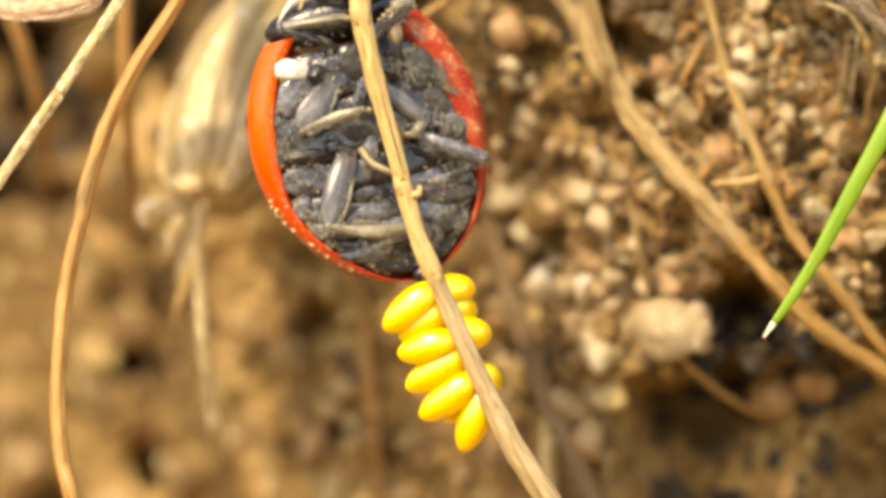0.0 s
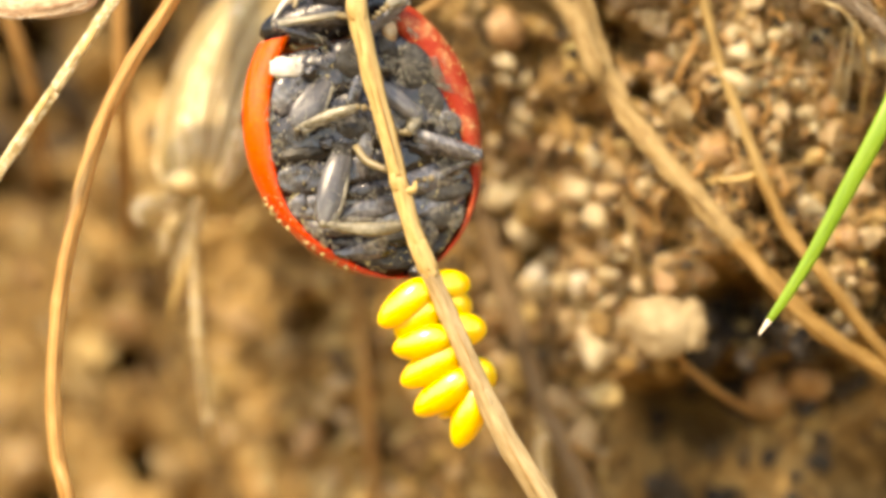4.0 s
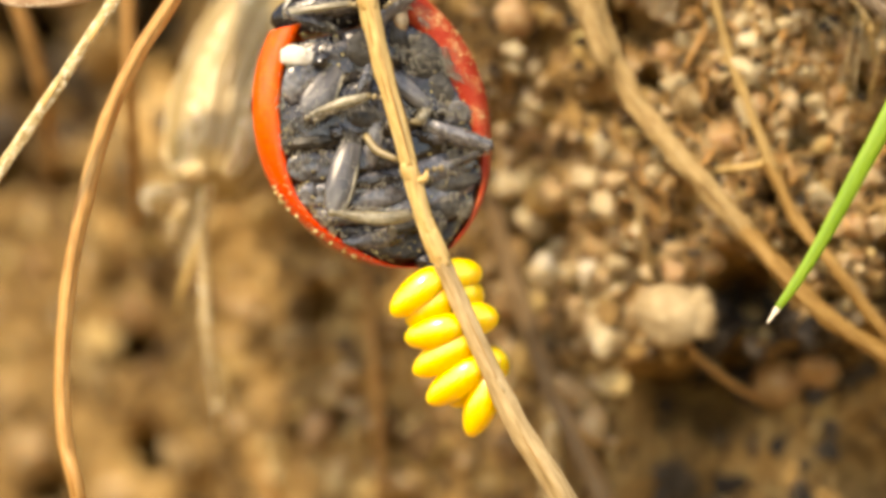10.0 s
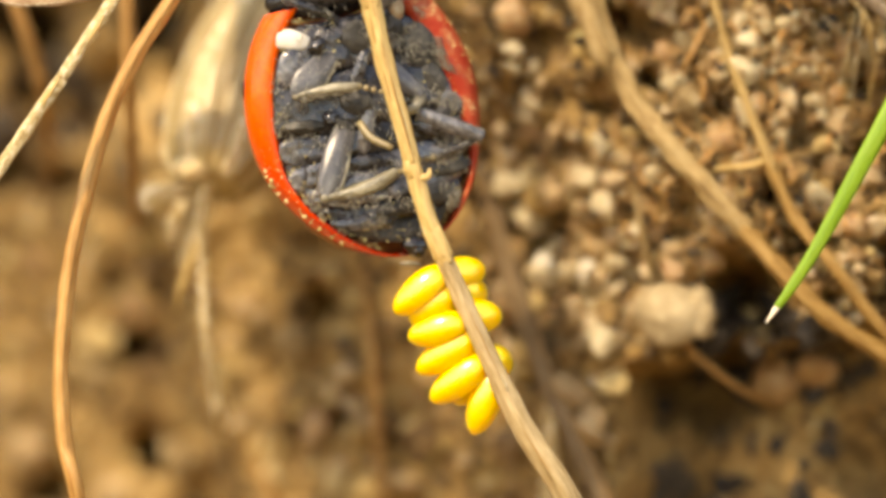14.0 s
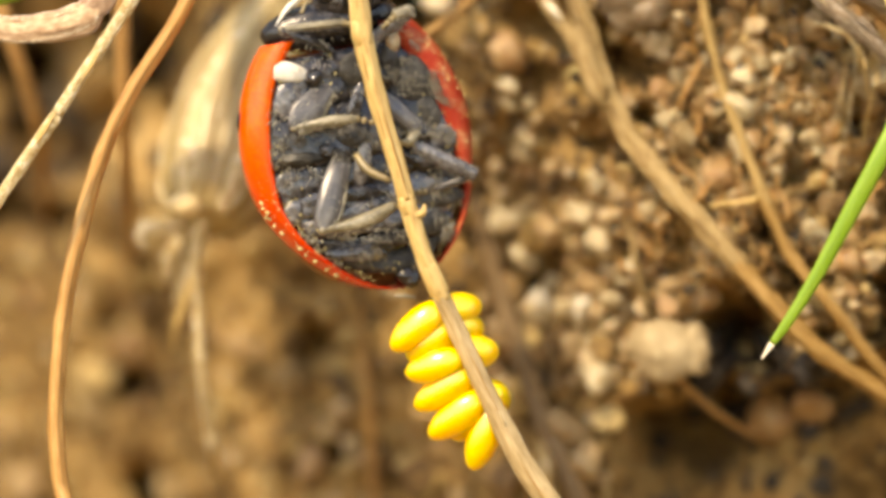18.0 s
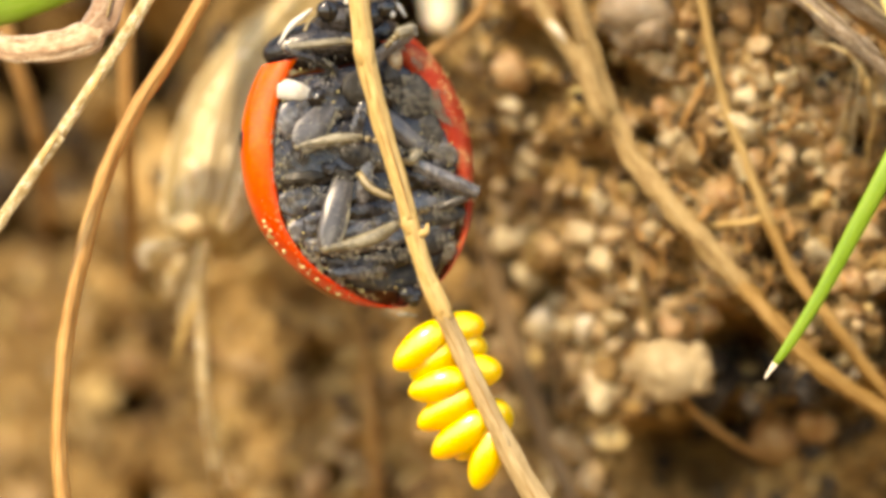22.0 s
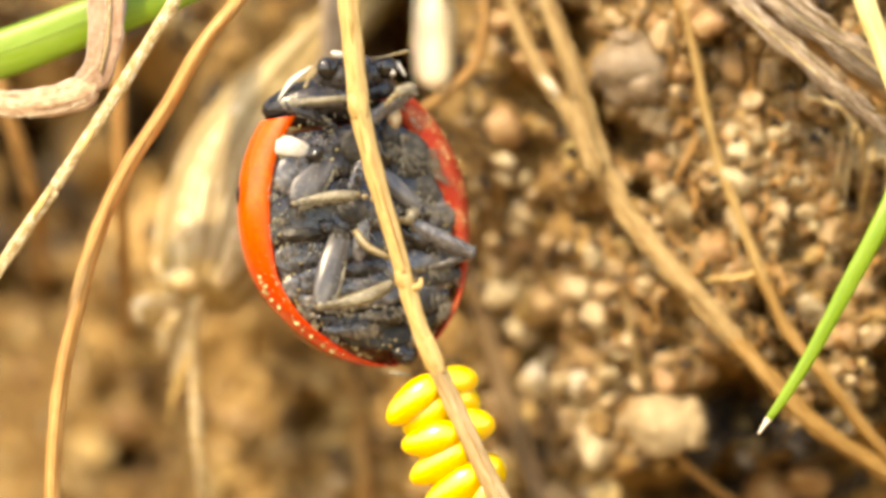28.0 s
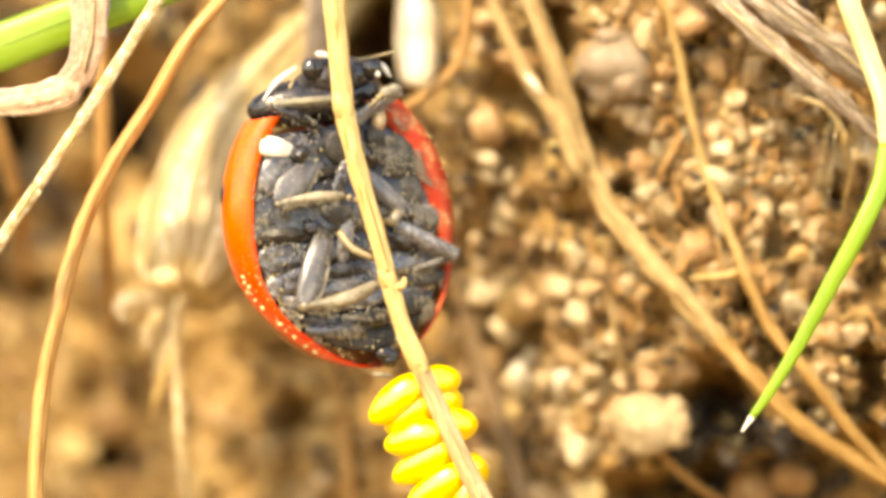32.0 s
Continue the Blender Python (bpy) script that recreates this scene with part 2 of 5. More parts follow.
# dust specks; the red itself is darkened in colour for the shaded side
DUSTY_SHADED = surface("dusty_shaded_wing_case", [(0.40, (0.280, 0.020, 0.006)), (0.52, (0.350, 0.036, 0.012)), (0.58, (0.400, 0.100, 0.040)), (0.66, (0.540, 0.320, 0.150))], 2600, 22000, 0.5, 0.4, 0.02, specular=0.25)
THIGH = surface("thigh", [(0.30, (0.033, 0.032, 0.033)), (0.46, (0.073, 0.070, 0.071)), (0.58, (0.112, 0.109, 0.107)), (0.72, (0.198, 0.191, 0.178))], 2, 8, 0.38, 0.2, 0.03, coords="UV", stretch=(1.4, 0.25, 1), specular=0.8)
FOOT = surface("foot", [(0.3, (0.10, 0.075, 0.035)), (0.6, (0.28, 0.22, 0.11)), (0.8, (0.45, 0.38, 0.22))], 900, 8000, 0.4, 0.3, 0.02)
# pale hair, brightened and greyed so that it also paints glints
DOWN = surface("down", [(0.3, (0.26, 0.245, 0.19)), (0.6, (0.50, 0.475, 0.39)), (0.8, (0.72, 0.69, 0.59))], 900, 8000, 0.35, 0.2, 0.01)
# twin of the ivory spot, greyed in colour for the shade on it
SIDE = surface("shaded_spot", [(0.34, (0.22, 0.10, 0.03)), (0.48, (0.34, 0.27, 0.17)), (0.66, (0.48, 0.44, 0.36))], 1500, 8000, 0.5, 0.3, 0.02)
IVORY = surface("ivory_spot", [(0.3, (0.590, 0.558, 0.476)), (0.7, (0.705, 0.689, 0.640))], 900, 8000, 0.4, 0.1, 0.01)
YOLK = surface("egg_shell", [(0.3, (0.900, 0.470, 0.002)), (0.5, (0.950, 0.565, 0.003)), (0.7, (0.970, 0.660, 0.008))], 700, 6000, 0.28, 0.08, 0.01, sss=0.55, sss_col=(1.8, 1.1, 0.06), specular=1.0, coat=0.6)
POLLEN = surface("pollen", [(0.3, (0.45, 0.35, 0.10)), (0.7, (0.75, 0.66, 0.34))], 2000, 9000, 0.7, 0.2, 0.01)


# ---- builders ----
def at(u, v, back):
    """A place in mm: u across and v above the middle at the stalk's distance, back: behind the stalk."""
    k = 1 + back / REACH
    return Vector((u * k, back, LEVEL + v * k))


def thing(name, label, category, origin, group="", kind=""):
    ob = new(name)
    ob.empty_display_size = 0.001
    ob.location = Vector(origin) * MM
    return tagged(ob, label, category, group, kind)


def mesh_of(name, bm, material, smooth=True, shift=(0, 0, 0)):
    me = bpy.data.meshes.new(name)
    for v in bm.verts:
        v.co = (v.co - Vector(shift)) * MM
    bm.to_mesh(me)
    bm.free()
    me.materials.append(material)
    if smooth:
        me.shade_smooth()
    return me


def part(name, bm, material, parent, label="", pivot=(0, 0, 0), base=(0, 0, 0)):
    """One mesh under a thing or a part; its vertices are in the thing's mm, pivot is where it turns, base the parent's own pivot."""
    ob = new(name, mesh_of(name, bm, material, shift=pivot))
    ob.parent = parent
    ob.location = (Vector(pivot) - Vector(base)) * MM
    return tagged(ob, label)


def solid(name, bm, material, label, category, origin, group="", kind=""):
    ob = new(name, mesh_of(name, bm, material, shift=origin))
    ob.location = Vector(origin) * MM
    return tagged(ob, label, category, group, kind)


def spline(pts, n):
    """n + 1 places along a smooth line through pts."""
    p = [Vector(q) for q in pts]
    p = [2 * p[0] - p[1]] + p + [2 * p[-1] - p[-2]]
    segs = len(p) - 3
    out = []
    for i in range(n + 1):
        s = min(i / n * segs, segs - 1e-6)
        k, t = int(s), s - int(s)
        a, b, c, d = p[k:k + 4]
        out.append(0.5 * (2 * b + (c - a) * t + (2 * a - 5 * b + 4 * c - d) * t * t + (3 * b - a - 3 * c + d) * t ** 3))
    return out


def along(values, f):
    """The value at f (0 to 1) of evenly spaced values."""
    s = f * (len(values) - 1)
    k = min(int(s), len(values) - 2)
    return values[k] + (values[k + 1] - values[k]) * (s - k)


def tube(bm, pts, radii, n=24, sides=10, flat=1.0, ridges=0, ridge=0.0, rough=0.0, seed=0.0, side=(0, -1, 0), twist=0.0, cap=True):
    """A tapering stalk through pts; flat squeezes it across the direction side, ridges run along it, rough makes it uneven."""
    line = spline(pts, n)
    uv = bm.loops.layers.uv.verify()
    rings, run, lens = [], 0.0, []
    for i, p in enumerate(line):
        if i:
            run += (p - line[i - 1]).length
        lens.append(run)
        way = (line[min(i + 1, n)] - line[max(i - 1, 0)]).normalized()
        a = way.cross(Vector(side))
        a = a.normalized() if a.length > 1e-4 else way.orthogonal().normalized()
        b = way.cross(a).normalized()
        if twist:
            q = Matrix.Rotation(twist * i / n, 3, way)
            a, b = q @ a, q @ b
        r = along(radii, i / n)
        ring = []
        for k in range(sides):
            w = 2 * math.pi * k / sides
            rr = r * (1 + ridge * math.cos(ridges * w))
            if rough:
                rr *= 1 + rough * noise.noise(Vector((math.cos(w) * 1.3 + seed, math.sin(w) * 1.3, run * 1.6 + seed)))
            ring.append(bm.verts.new(p + a * (rr * math.cos(w)) + b * (rr * flat * math.sin(w))))
        rings.append(ring)
    for i in range(n):
        for k in range(sides):
            j = (k + 1) % sides
            f = bm.faces.new((rings[i][k], rings[i][j], rings[i + 1][j], rings[i + 1][k]))
            for loop, (uu, vv) in zip(f.loops, ((k, i), (k + 1, i), (k + 1, i + 1), (k, i + 1))):
                loop[uv].uv = (uu / sides, lens[vv])
    if cap:
        for ring, way in ((rings[0], True), (rings[-1], False)):
            f = bm.faces.new(ring[::-1] if way else ring)
            for loop in f.loops:
                loop[uv].uv = (0.5, 0)
    bmesh.ops.recalc_face_normals(bm, faces=bm.faces)
    return bm


def blob(bm, centre, size, turn=(0, 0, 0), lumps=0.0, seed=0.0, level=2, freq=1.0):
    """A rounded lump with half axes size."""
    made = bmesh.ops.create_icosphere(bm, subdivisions=level, radius=1.0)["verts"]
    m = Euler([radians(a) for a in turn]).to_matrix()
    for v in made:
        if lumps:
            v.co *= 1 + lumps * noise.noise(v.co * freq + Vector((seed, seed * 1.7, seed * 0.3)))
        v.co = m @ Vector((v.co.x * size[0], v.co.y * size[1], v.co.z * size[2])) + Vector(centre)
    return bm


def stalk(name, label, category, pts, radii, material, group="", **kw):
    return solid(name, tube(bmesh.new(), pts, radii, **kw), material, label, category, pts[0], group)


# ---- the ground: one sheet from the flat foot up the bank and over its top ----
PITS = [  # across, up, width and depth in mm
    (6.75, -1.25, 0.85, 4.5), (6.2, -0.75, 0.5, 2.5), (5.7, -3.1, 0.9, 2.0), (-0.75, 5.9, 0.75, 8.0), (-0.35, 4.5, 0.5, 6.0), (-0.9, 7.2, 0.8, 7.0),
    (3.0, 6.7, 0.45, 3.0), (3.9, 4.6, 0.5, 2.2), (2.3, 0.2, 0.5, 1.6), (8.9, 3.9, 0.3, 0.9), (9.2, -4.9, 0.8, 2.0), (2.6, 5.3, 0.35, 1.6), (6.0, 5.9, 0.3, 1.2), (8.0, 6.2, 0.3, 1.2),
]
PITS += [(-6.6, -2.2, 0.45, 3.0), (-6.4, -4.4, 0.5, 3.0), (-2.8, -1.6, 0.4, 2.2), (-8.9, -5.2, 0.5, 2.5), (-0.4, -3.6, 0.4, 2.0), (-8.8, 4.8, 1.3, 4.0), (-6.3, 5.8, 1.0, 4.0), (-8.4, 2.6, 0.5, 2.2), (-7.2, 3.5, 0.5, 2.0), (-8.9, 4.4, 0.6, 2.2), (-7.6, 1.2, 0.6, 2.2), (-6.4, 4.9, 0.5, 2.0), (-9.3, 1.6, 0.5, 2.0)]
_r = random.Random(77)
PITS += [(_r.uniform(-11, -0.5), _r.uniform(-7, 6.5), _r.uniform(0.25, 0.6), _r.uniform(0.6, 1.8)) for _ in range(46)]
CREVICES = [(-8.9, 3.4, 0.38, 4.0), (-7.8, 2.6, 0.42, 4.5), (-5.7, 3.8, 0.40, 4.0), (-8.3, 1.4, 0.36, 4.0), (-6.3, 4.5, 0.45, 4.5), (-8.7, 4.8, 0.4, 4.0), (-7.2, 5.9, 0.4, 4.0), (-9.2, 6.6, 0.4, 4.0), (-5.2, 1.2, 0.3, 3.0), (-6.66, -2.2, 0.28, 5.0), (-6.35, -4.3, 0.30, 5.0), (-6.30, -4.7, 0.25, 5.0), (-8.5, -5.2, 0.45, 5.0), (-8.3, 3.2, 0.9, 3.2), (-6.6, 3.4, 0.7, 2.8), (-9.3, 5.2, 0.9, 3.0), (-5.9, 5.2, 0.7, 2.8), (-2.4, -1.3, 0.36, 1.6), (-2.7, -1.0, 0.3, 1.2), (-2.2, -3.7, 0.25, 4.0), (-3.0, -4.0, 0.2, 3.0), (-7.1, 0.9, 0.2, 3.0)]
PITS = CREVICES + [(u, v, w, d * (0.40 if u < 0 and v < 0 else 0.8)) for u, v, w, d in PITS]
PITS += [(_r.uniform(0.5, 10.5), _r.uniform(-1.5, 8), _r.uniform(0.12, 0.3), _r.uniform(0.4, 1.1)) for _ in range(40)]
PITS += [(2.94, 7.35, 0.4, 1.6), (3.60, 5.44, 0.26, 1.3), (3.76, 4.95, 0.24, 1.3), (4.67, 4.45, 0.24, 1.2), (3.18, 3.04, 0.26, 1.2), (7.99, 5.02, 0.2, 1.0), (6.16, 6.77, 0.24, 1.2), (8.9, 3.54, 0.28, 1.4), (2.0, 5.7, 0.5, 1.8), (2.3, 4.4, 0.45, 1.4)]
PITS += [(2.75, 1.9, 0.28, 1.0), (3.6, 2.8, 0.3, 1.2), (4.4, 3.6, 0.3, 1.6)]
PITS += [(_r.uniform(6.6, 10.6), _r.uniform(-1.9, 2.6), _r.uniform(0.18, 0.34), _r.uniform(0.9, 1.9)) for _ in range(34)]
SHELF = 4.2  # how far the earth steps back under the burrow's roof


def step(x):
    x = max(0.0, min(1.0, x))
    return x * x * (3 - 2 * x)


def slope(u, v):
    """The even lie of the bank: near the stalk at the upper right, falling away to the lower left."""
    s = max(-11.0, min(8.0, 0.8 * u + 0.20 * v))
    hollow = 1.0 * math.exp(-((u - 5.0) ** 2 + (v + 1.6) ** 2) / 2.6)
    return 4.2 + 0.070 * (8.0 - s) ** 2 + 1.5 * step((4.6 - u) / 3.2) * step((3.8 - v) / 3.0) * step((u + 3.0) / 3.0) + hollow + 0.8 * noise.noise(Vector((u * 0.22, v * 0.22, 3.1)))


def lay(u, v, out=0.2):
    """A place on the even lie of the bank, out: above it."""
    return at(u, v, slope(u, v) - out)


def pit(u, v):
    out = SHELF * step((u - 3.2) / 1.8) * step((-2.3 + 0.17 * (u - 5) + 0.5 * noise.noise(Vector((u * 0.9, 4.0, 0))) - v) / 0.5)
    for pu, pv, w, d in PITS:
        q = ((u - pu) ** 2 + (v - pv) ** 2) / (w * w)
        if q < 8:
            out += d * math.exp(-q)
    return out


def bank(u, v):
    """How far the face of the bank lies behind the stalk."""
    b = slope(u, v) + 0.5 * noise.noise(Vector((u * 0.6, v * 0.6, 8.2)))
    b += 0.35 * noise.noise(Vector((u * 1.7, v * 1.7, 1.2))) + 0.16 * noise.noise(Vector((u * 4.3, v * 4.3, 5.2)))
    return b + pit(u, v)


def on_bank(u, v, out=0.0):
    return at(u, v, bank(u, v) - out)


def ground():
    xs = [x * 0.16 - 12.8 for x in range(161)]
    step, far = 0.25, []
    x = 12.8
    while x < 300000:
        step *= 1.35
        x += step
        far.append(x)
    xs = [-f for f in far[::-1]] + xs + far
    vs = [v * 0.16 - 9.6 for v in range(131)]
    verts, rows = [], []
    def row(fn):
        rows.append(len(verts))
        verts.extend(fn(x) for x in xs)
    # flat foot, from far behind the lens up to the bank
    for y in [-f for f in far[::-1] if f > 13] + [-10, -7, -4, -2, 0, 2, 4]:
        row(lambda x: (x, y, 0.5 * noise.noise(Vector((x * 0.12, y * 0.12, 0))) if abs(x) < 4000 and abs(y) < 4000 else 0.0))
    low = vs[0]
    for f in (0.15, 0.35, 0.55, 0.75, 0.9):
        row(lambda x: (x, 4 + (bank(x, low) - 4) * f ** 0.7, (LEVEL + low * 1.1) * f ** 2.2 + 0.6 * noise.noise(Vector((x * 0.4, f * 5, 2)))))
    for v in vs:
        def face(x, v=v):
            p = at(0, v, 0)
            b = bank(x, v)
            k = 1 + b / REACH
            return (x * k if abs(x) < 12.9 else x + 1.6 * (1 if x > 0 else -1), b, LEVEL + v * k)
        row(face)
    top = vs[-1]
    for f in (0.12, 0.3, 0.6, 1.0):
        row(lambda x: (x, bank(x, top) + 3 * f * f, LEVEL + top * 1.1 + 2.4 * f + 0.5 * noise.noise(Vector((x * 0.4, f * 4, 7)))))
    for y in [f + 6 for f in far if f > 13]:
        row(lambda x: (x, y, LEVEL + top * 1.1 + 2.6 + (0.6 * noise.noise(Vector((x * 0.12, y * 0.12, 4))) if abs(x) < 4000 and y < 4000 else 0)))
    faces = []
    for a, b in zip(rows, rows[1:]):
        for i in range(len(xs) - 1):
            faces.append((a + i, a + i + 1, b + i + 1, b + i))
    me = bpy.data.meshes.new("ground")
    me.from_pydata([(x * MM, y * MM, z * MM) for x, y, z in verts], [], faces)
    me.materials.append(SOIL)
    me.shade_smooth()
    return tagged(new("ground", me), "sandy brown crumbly earth bank with a dark burrow", "ground", kind="structure")


GROUND = ground()

# ---- the beetle's stalk and its eggs ----
stem_pts = [at(5.46, -16.04, 6.0), at(4.48, -10.52, 2.5), at(3.38, -7.22, 0.8), at(2.46, -5.40, 0), at(1.57, -3.97, 0), at(0.94, -2.68, 0), at(0.38, -1.46, 0), at(-0.15, -0.29, 0), at(-0.51, 0.62, 0), at(-0.83, 1.73, 0), at(-1.15, 2.95, 0), at(-1.48, 4.18, 0), at(-1.74, 5.40, 0), at(-1.85, 6.63, 0), at(-1.94, 7.85, 0), at(-2.03, 10.55, 0.5), at(-2.25, 13.98, 3)]


def bundle(name, label, category, origin, pieces):
    """A stalk of several pieces: each is name, label, places, radii, material and how it is shaped."""
    ob = thing(name, label, category, origin)
    for pname, plabel, pts, radii, material, kw in pieces:
        part(pname, tube(bmesh.new(), [p - origin for p in pts], radii, **kw), material, ob, plabel)
    return ob


o = stem_pts[0]
ridged = dict(sides=18, ridges=4, ridge=0.10, rough=0.14)
STALK = bundle("beetle_stalk", "thin dry straw-brown plant stalk held by the ladybird", "stalk", o, [
    ("lower_joint", "", stem_pts[0:8], [0.30, 0.29, 0.28, 0.27, 0.23, 0.20, 0.185, 0.18], SHADED_STRAW, dict(n=70, **ridged)),
    ("middle_joint", "", stem_pts[7:10], [0.20, 0.185, 0.175], STRAW, dict(n=24, seed=2.0, **ridged)),
    ("upper_joint", "", stem_pts[9:13], [0.17, 0.18, 0.195, 0.21], STRAW, dict(n=34, seed=5.0, **ridged)),
    ("top_joint", "", stem_pts[12:], [0.20, 0.21, 0.21, 0.2, 0.18], STRAW, dict(n=40, seed=8.0, **ridged)),
    ("node", "pale swollen node", [at(-0.07, -0.45, 0), at(-0.24, -0.05, -0.02), at(-0.38, 0.32, 0)], [0.17, 0.21, 0.205, 0.18], STRAW, dict(n=10, sides=14, rough=0.2, seed=7)),
    ("node", "brown swollen node", [at(-0.76, 1.46, 0), at(-0.86, 1.83, -0.02)], [0.18, 0.205, 0.17], STRAW, dict(n=8, sides=14, rough=0.2)),
    # knob added to the stalk where the ladybird's foot wraps it
    ("bud", "small brown knob on the node, added for a beetle foot", [at(-0.76, 1.41, -0.05), at(-0.49, 1.46, -0.10), at(-0.44, 1.65, -0.05)], [0.07, 0.09, 0.03], STRAW, dict(n=8, sides=8, rough=0.2)),
    ("wisp", "pale peeling wisp", [at(1.00, -2.73, -0.16), at(1.18, -3.05, -0.24), at(1.25, -3.32, -0.18)], [0.01, 0.035, 0.008], BLEACH, dict(n=8, sides=6, flat=0.4)),
    ("wisp", "pale peeling wisp", [at(1.79, -4.28, -0.20), at(2.03, -4.67, -0.28), at(2.18, -5.01, -0.22)], [0.01, 0.04, 0.008], BLEACH, dict(n=8, sides=6, flat=0.4)),
    ("node", "pale swollen node", [at(-1.69, 5.13, 0), at(-1.73, 5.40, -0.02), at(-1.75, 5.65, 0)], [0.20, 0.24, 0.235, 0.20], STRAW, dict(n=8, sides=14, rough=0.2)),
])
for k, (i, j, du, back) in enumerate(((12, 16, 0.03, -0.20), (9, 13, 0.05, -0.19), (10, 13, -0.09, -0.16), (4, 7, 0.02, -0.20), (2, 5, -0.06, -0.26))):
    crack = [p - o + Vector((du + 0.02 * math.sin(5 * n + k), back, 0)) for n, p in enumerate(stem_pts[i:j])]
    part("crack", tube(bmesh.new(), crack, [0.006, 0.020, 0.014, 0.022, 0.006], n=40, sides=6, rough=0.6, seed=k * 3.0), BROWNROOT, STALK, "dark split along the stalk")
PIVOT = at(-0.60, 1.36, 0)


def egg(length, width):
    bm = bmesh.new()
    bmesh.ops.create_uvsphere(bm, u_segments=20, v_segments=14, radius=1.0)
    for v in bm.verts:
        t = v.co.z
        w = width / 2 * (1 - 0.10 * t)
        v.co = Vector((v.co.x * w, v.co.y * w, t * length / 2))
    return bm


CLUTCH = thing("egg_clutch", "clutch of glossy yellow ladybird eggs glued to the stalk", "eggs", at(0.20, -1.46, 0.25))
EGGS = [  # foot on the stalk, free end
    (at(-0.10, -0.55, 0.25), at(-1.18, -1.46, 0.25)), (at(0.12, -0.92, 0.4), at(-0.84, -1.68, 0.42)), (at(0.27, -1.27, 0.9), at(-0.71, -1.46, 1.5)), (at(0.34, -1.68, 0.2), at(-0.88, -2.02, 0.4)), (at(0.56, -1.95, 0.35), at(-0.69, -2.74, 0.5)),
    (at(0.78, -2.50, 0.3), at(-0.39, -3.37, 0.5)), (at(1.00, -2.50, 0.6), at(0.10, -3.42, 0.75)), (at(1.00, -2.72, 0.45), at(0.50, -4.08, 0.55)), (at(-0.20, -0.72, 0.35), at(0.70, -0.55, 0.9)), (at(0.07, -0.97, 0.4), at(0.69, -1.11, 1.2)),
    (at(0.20, -1.58, 0.4), at(1.07, -1.56, 0.8)), (at(0.80, -2.40, 0.6), at(1.14, -2.72, 1.6)), (at(0.38, -1.46, 0.5), at(-0.29, -1.15, 1.4)), (at(0.66, -2.07, 0.7), at(0.07, -2.44, 1.4)),
]
for foot, tip in EGGS:
    run = tip - foot
    ob = new("egg", mesh_of("egg", egg(run.length * 1.08, 0.77), YOLK))
    ob.parent = CLUTCH
    ob.matrix_local = Matrix.Translation(((foot + tip) / 2) * MM - CLUTCH.location) @ run.to_track_quat("Z", "Y").to_matrix().to_4x4()

# ---- the ladybird ----
HOME = at(-1.58, 2.46, 1.3)
BEETLE = thing("ladybird", "red ladybird beetle clinging head-up to a dry stalk, black underside showing", "beetle", HOME)


def half_width(z):
    s = (z - 0.2)
    return 2.60 * math.sqrt(max(0, 1 - (s / 3.25) ** 2)) if s > 0 else 2.60 * max(0, 1 - (abs(s) / 3.36) ** 2) ** 0.58


def middle(z):
    """How far the middle line lies to the side: the tail leans towards the stalk."""
    return 0.10 + 0.20 * step((-z - 0.5) / 2.3)


def wing_case(sign):
    """Half of the domed wing covers, with the rim turned in below."""
    bm = bmesh.new()
    zs = [-3.16 + 5.83 * (0.5 - 0.5 * math.cos(math.pi * i / 44)) for i in range(45)]
    rings = []
    for z in zs:
        w = half_width(z)
        f = (z + 3.16) / 5.83
        lip = along([0.16, 0.26, 0.27, 0.36, 0.50, 0.58, 0.62, 0.64, 0.70] if sign < 0 else [0.14, 0.20, 0.25, 0.36, 0.60, 0.78, 0.86, 0.86, 0.76], f)
        dip = 0.22 + 0.34 * max(0, 1 - f * 1.6) ** 1.2
        hood = 2.35 * max(0.02, 1 - ((z - 0.1) / 3.3) ** 2) ** 0.55
        deep = 0.32 - 0.08 * (1 - f)
        ring = []
        for a in (0, 18, 38, 60, 84, 110, 138, 160):
            c = 0.5 - 0.5 * math.cos(radians(a))
            ring.append((max(0, w - lip * (1 - c)), -deep * math.sin(radians(a)) ** 0.8 + c * c * dip))
        ring.append((w, dip + 0.05))
        for a in (6, 14, 24, 36, 50, 64, 78, 90):
            ring.append((w * math.cos(radians(a)) ** 0.8 if a < 90 else 0.0, dip + max(0.05, hood - dip) * math.sin(radians(a)) ** 0.95))
        rings.append([bm.verts.new((middle(z) + sign * max(x, 0.006 if k > 8 else 0), y, z - (0.35 * f if k > 13 else 0))) for k, (x, y) in enumerate(ring)])
    for a, b in zip(rings, rings[1:]):
        for k in range(len(a) - 1):
            bm.faces.new((a[k], a[k + 1], b[k + 1], b[k]))
    bmesh.ops.recalc_face_normals(bm, faces=bm.faces)
    return bm


for sign, side_label in ((-1, "glossy orange-red wing case, shaded to crimson at its tip in the colour"), (1, "dusty red wing case with its shade in the colour")):
    case = part("wing_case", wing_case(sign), WING if sign < 0 else DUSTY_SHADED, BEETLE, side_label)
    for z, y, r in ((1.05, 0.45, 0.36), (-1.0, 1.35, 0.42)):
        bm = bmesh.new()
        w = half_width(z)
        blob(bm, (middle(z) + sign * w * (0.925 if z > 0 else 0.80), y + 0.1, z), (0.20, r * 0.8, r), (0, 0, sign * 14), level=3)
        part("spot", bm, SPOT, case, "round black spot")
# lining seen where the belly leaves the rim free
bm = bmesh.new()
blob(bm, (0.2, 0.62, -0.45), (2.38, 0.30, 2.62), level=3)
part("lining", bm, LINING, BEETLE, "brown translucent lining under the wing cases")


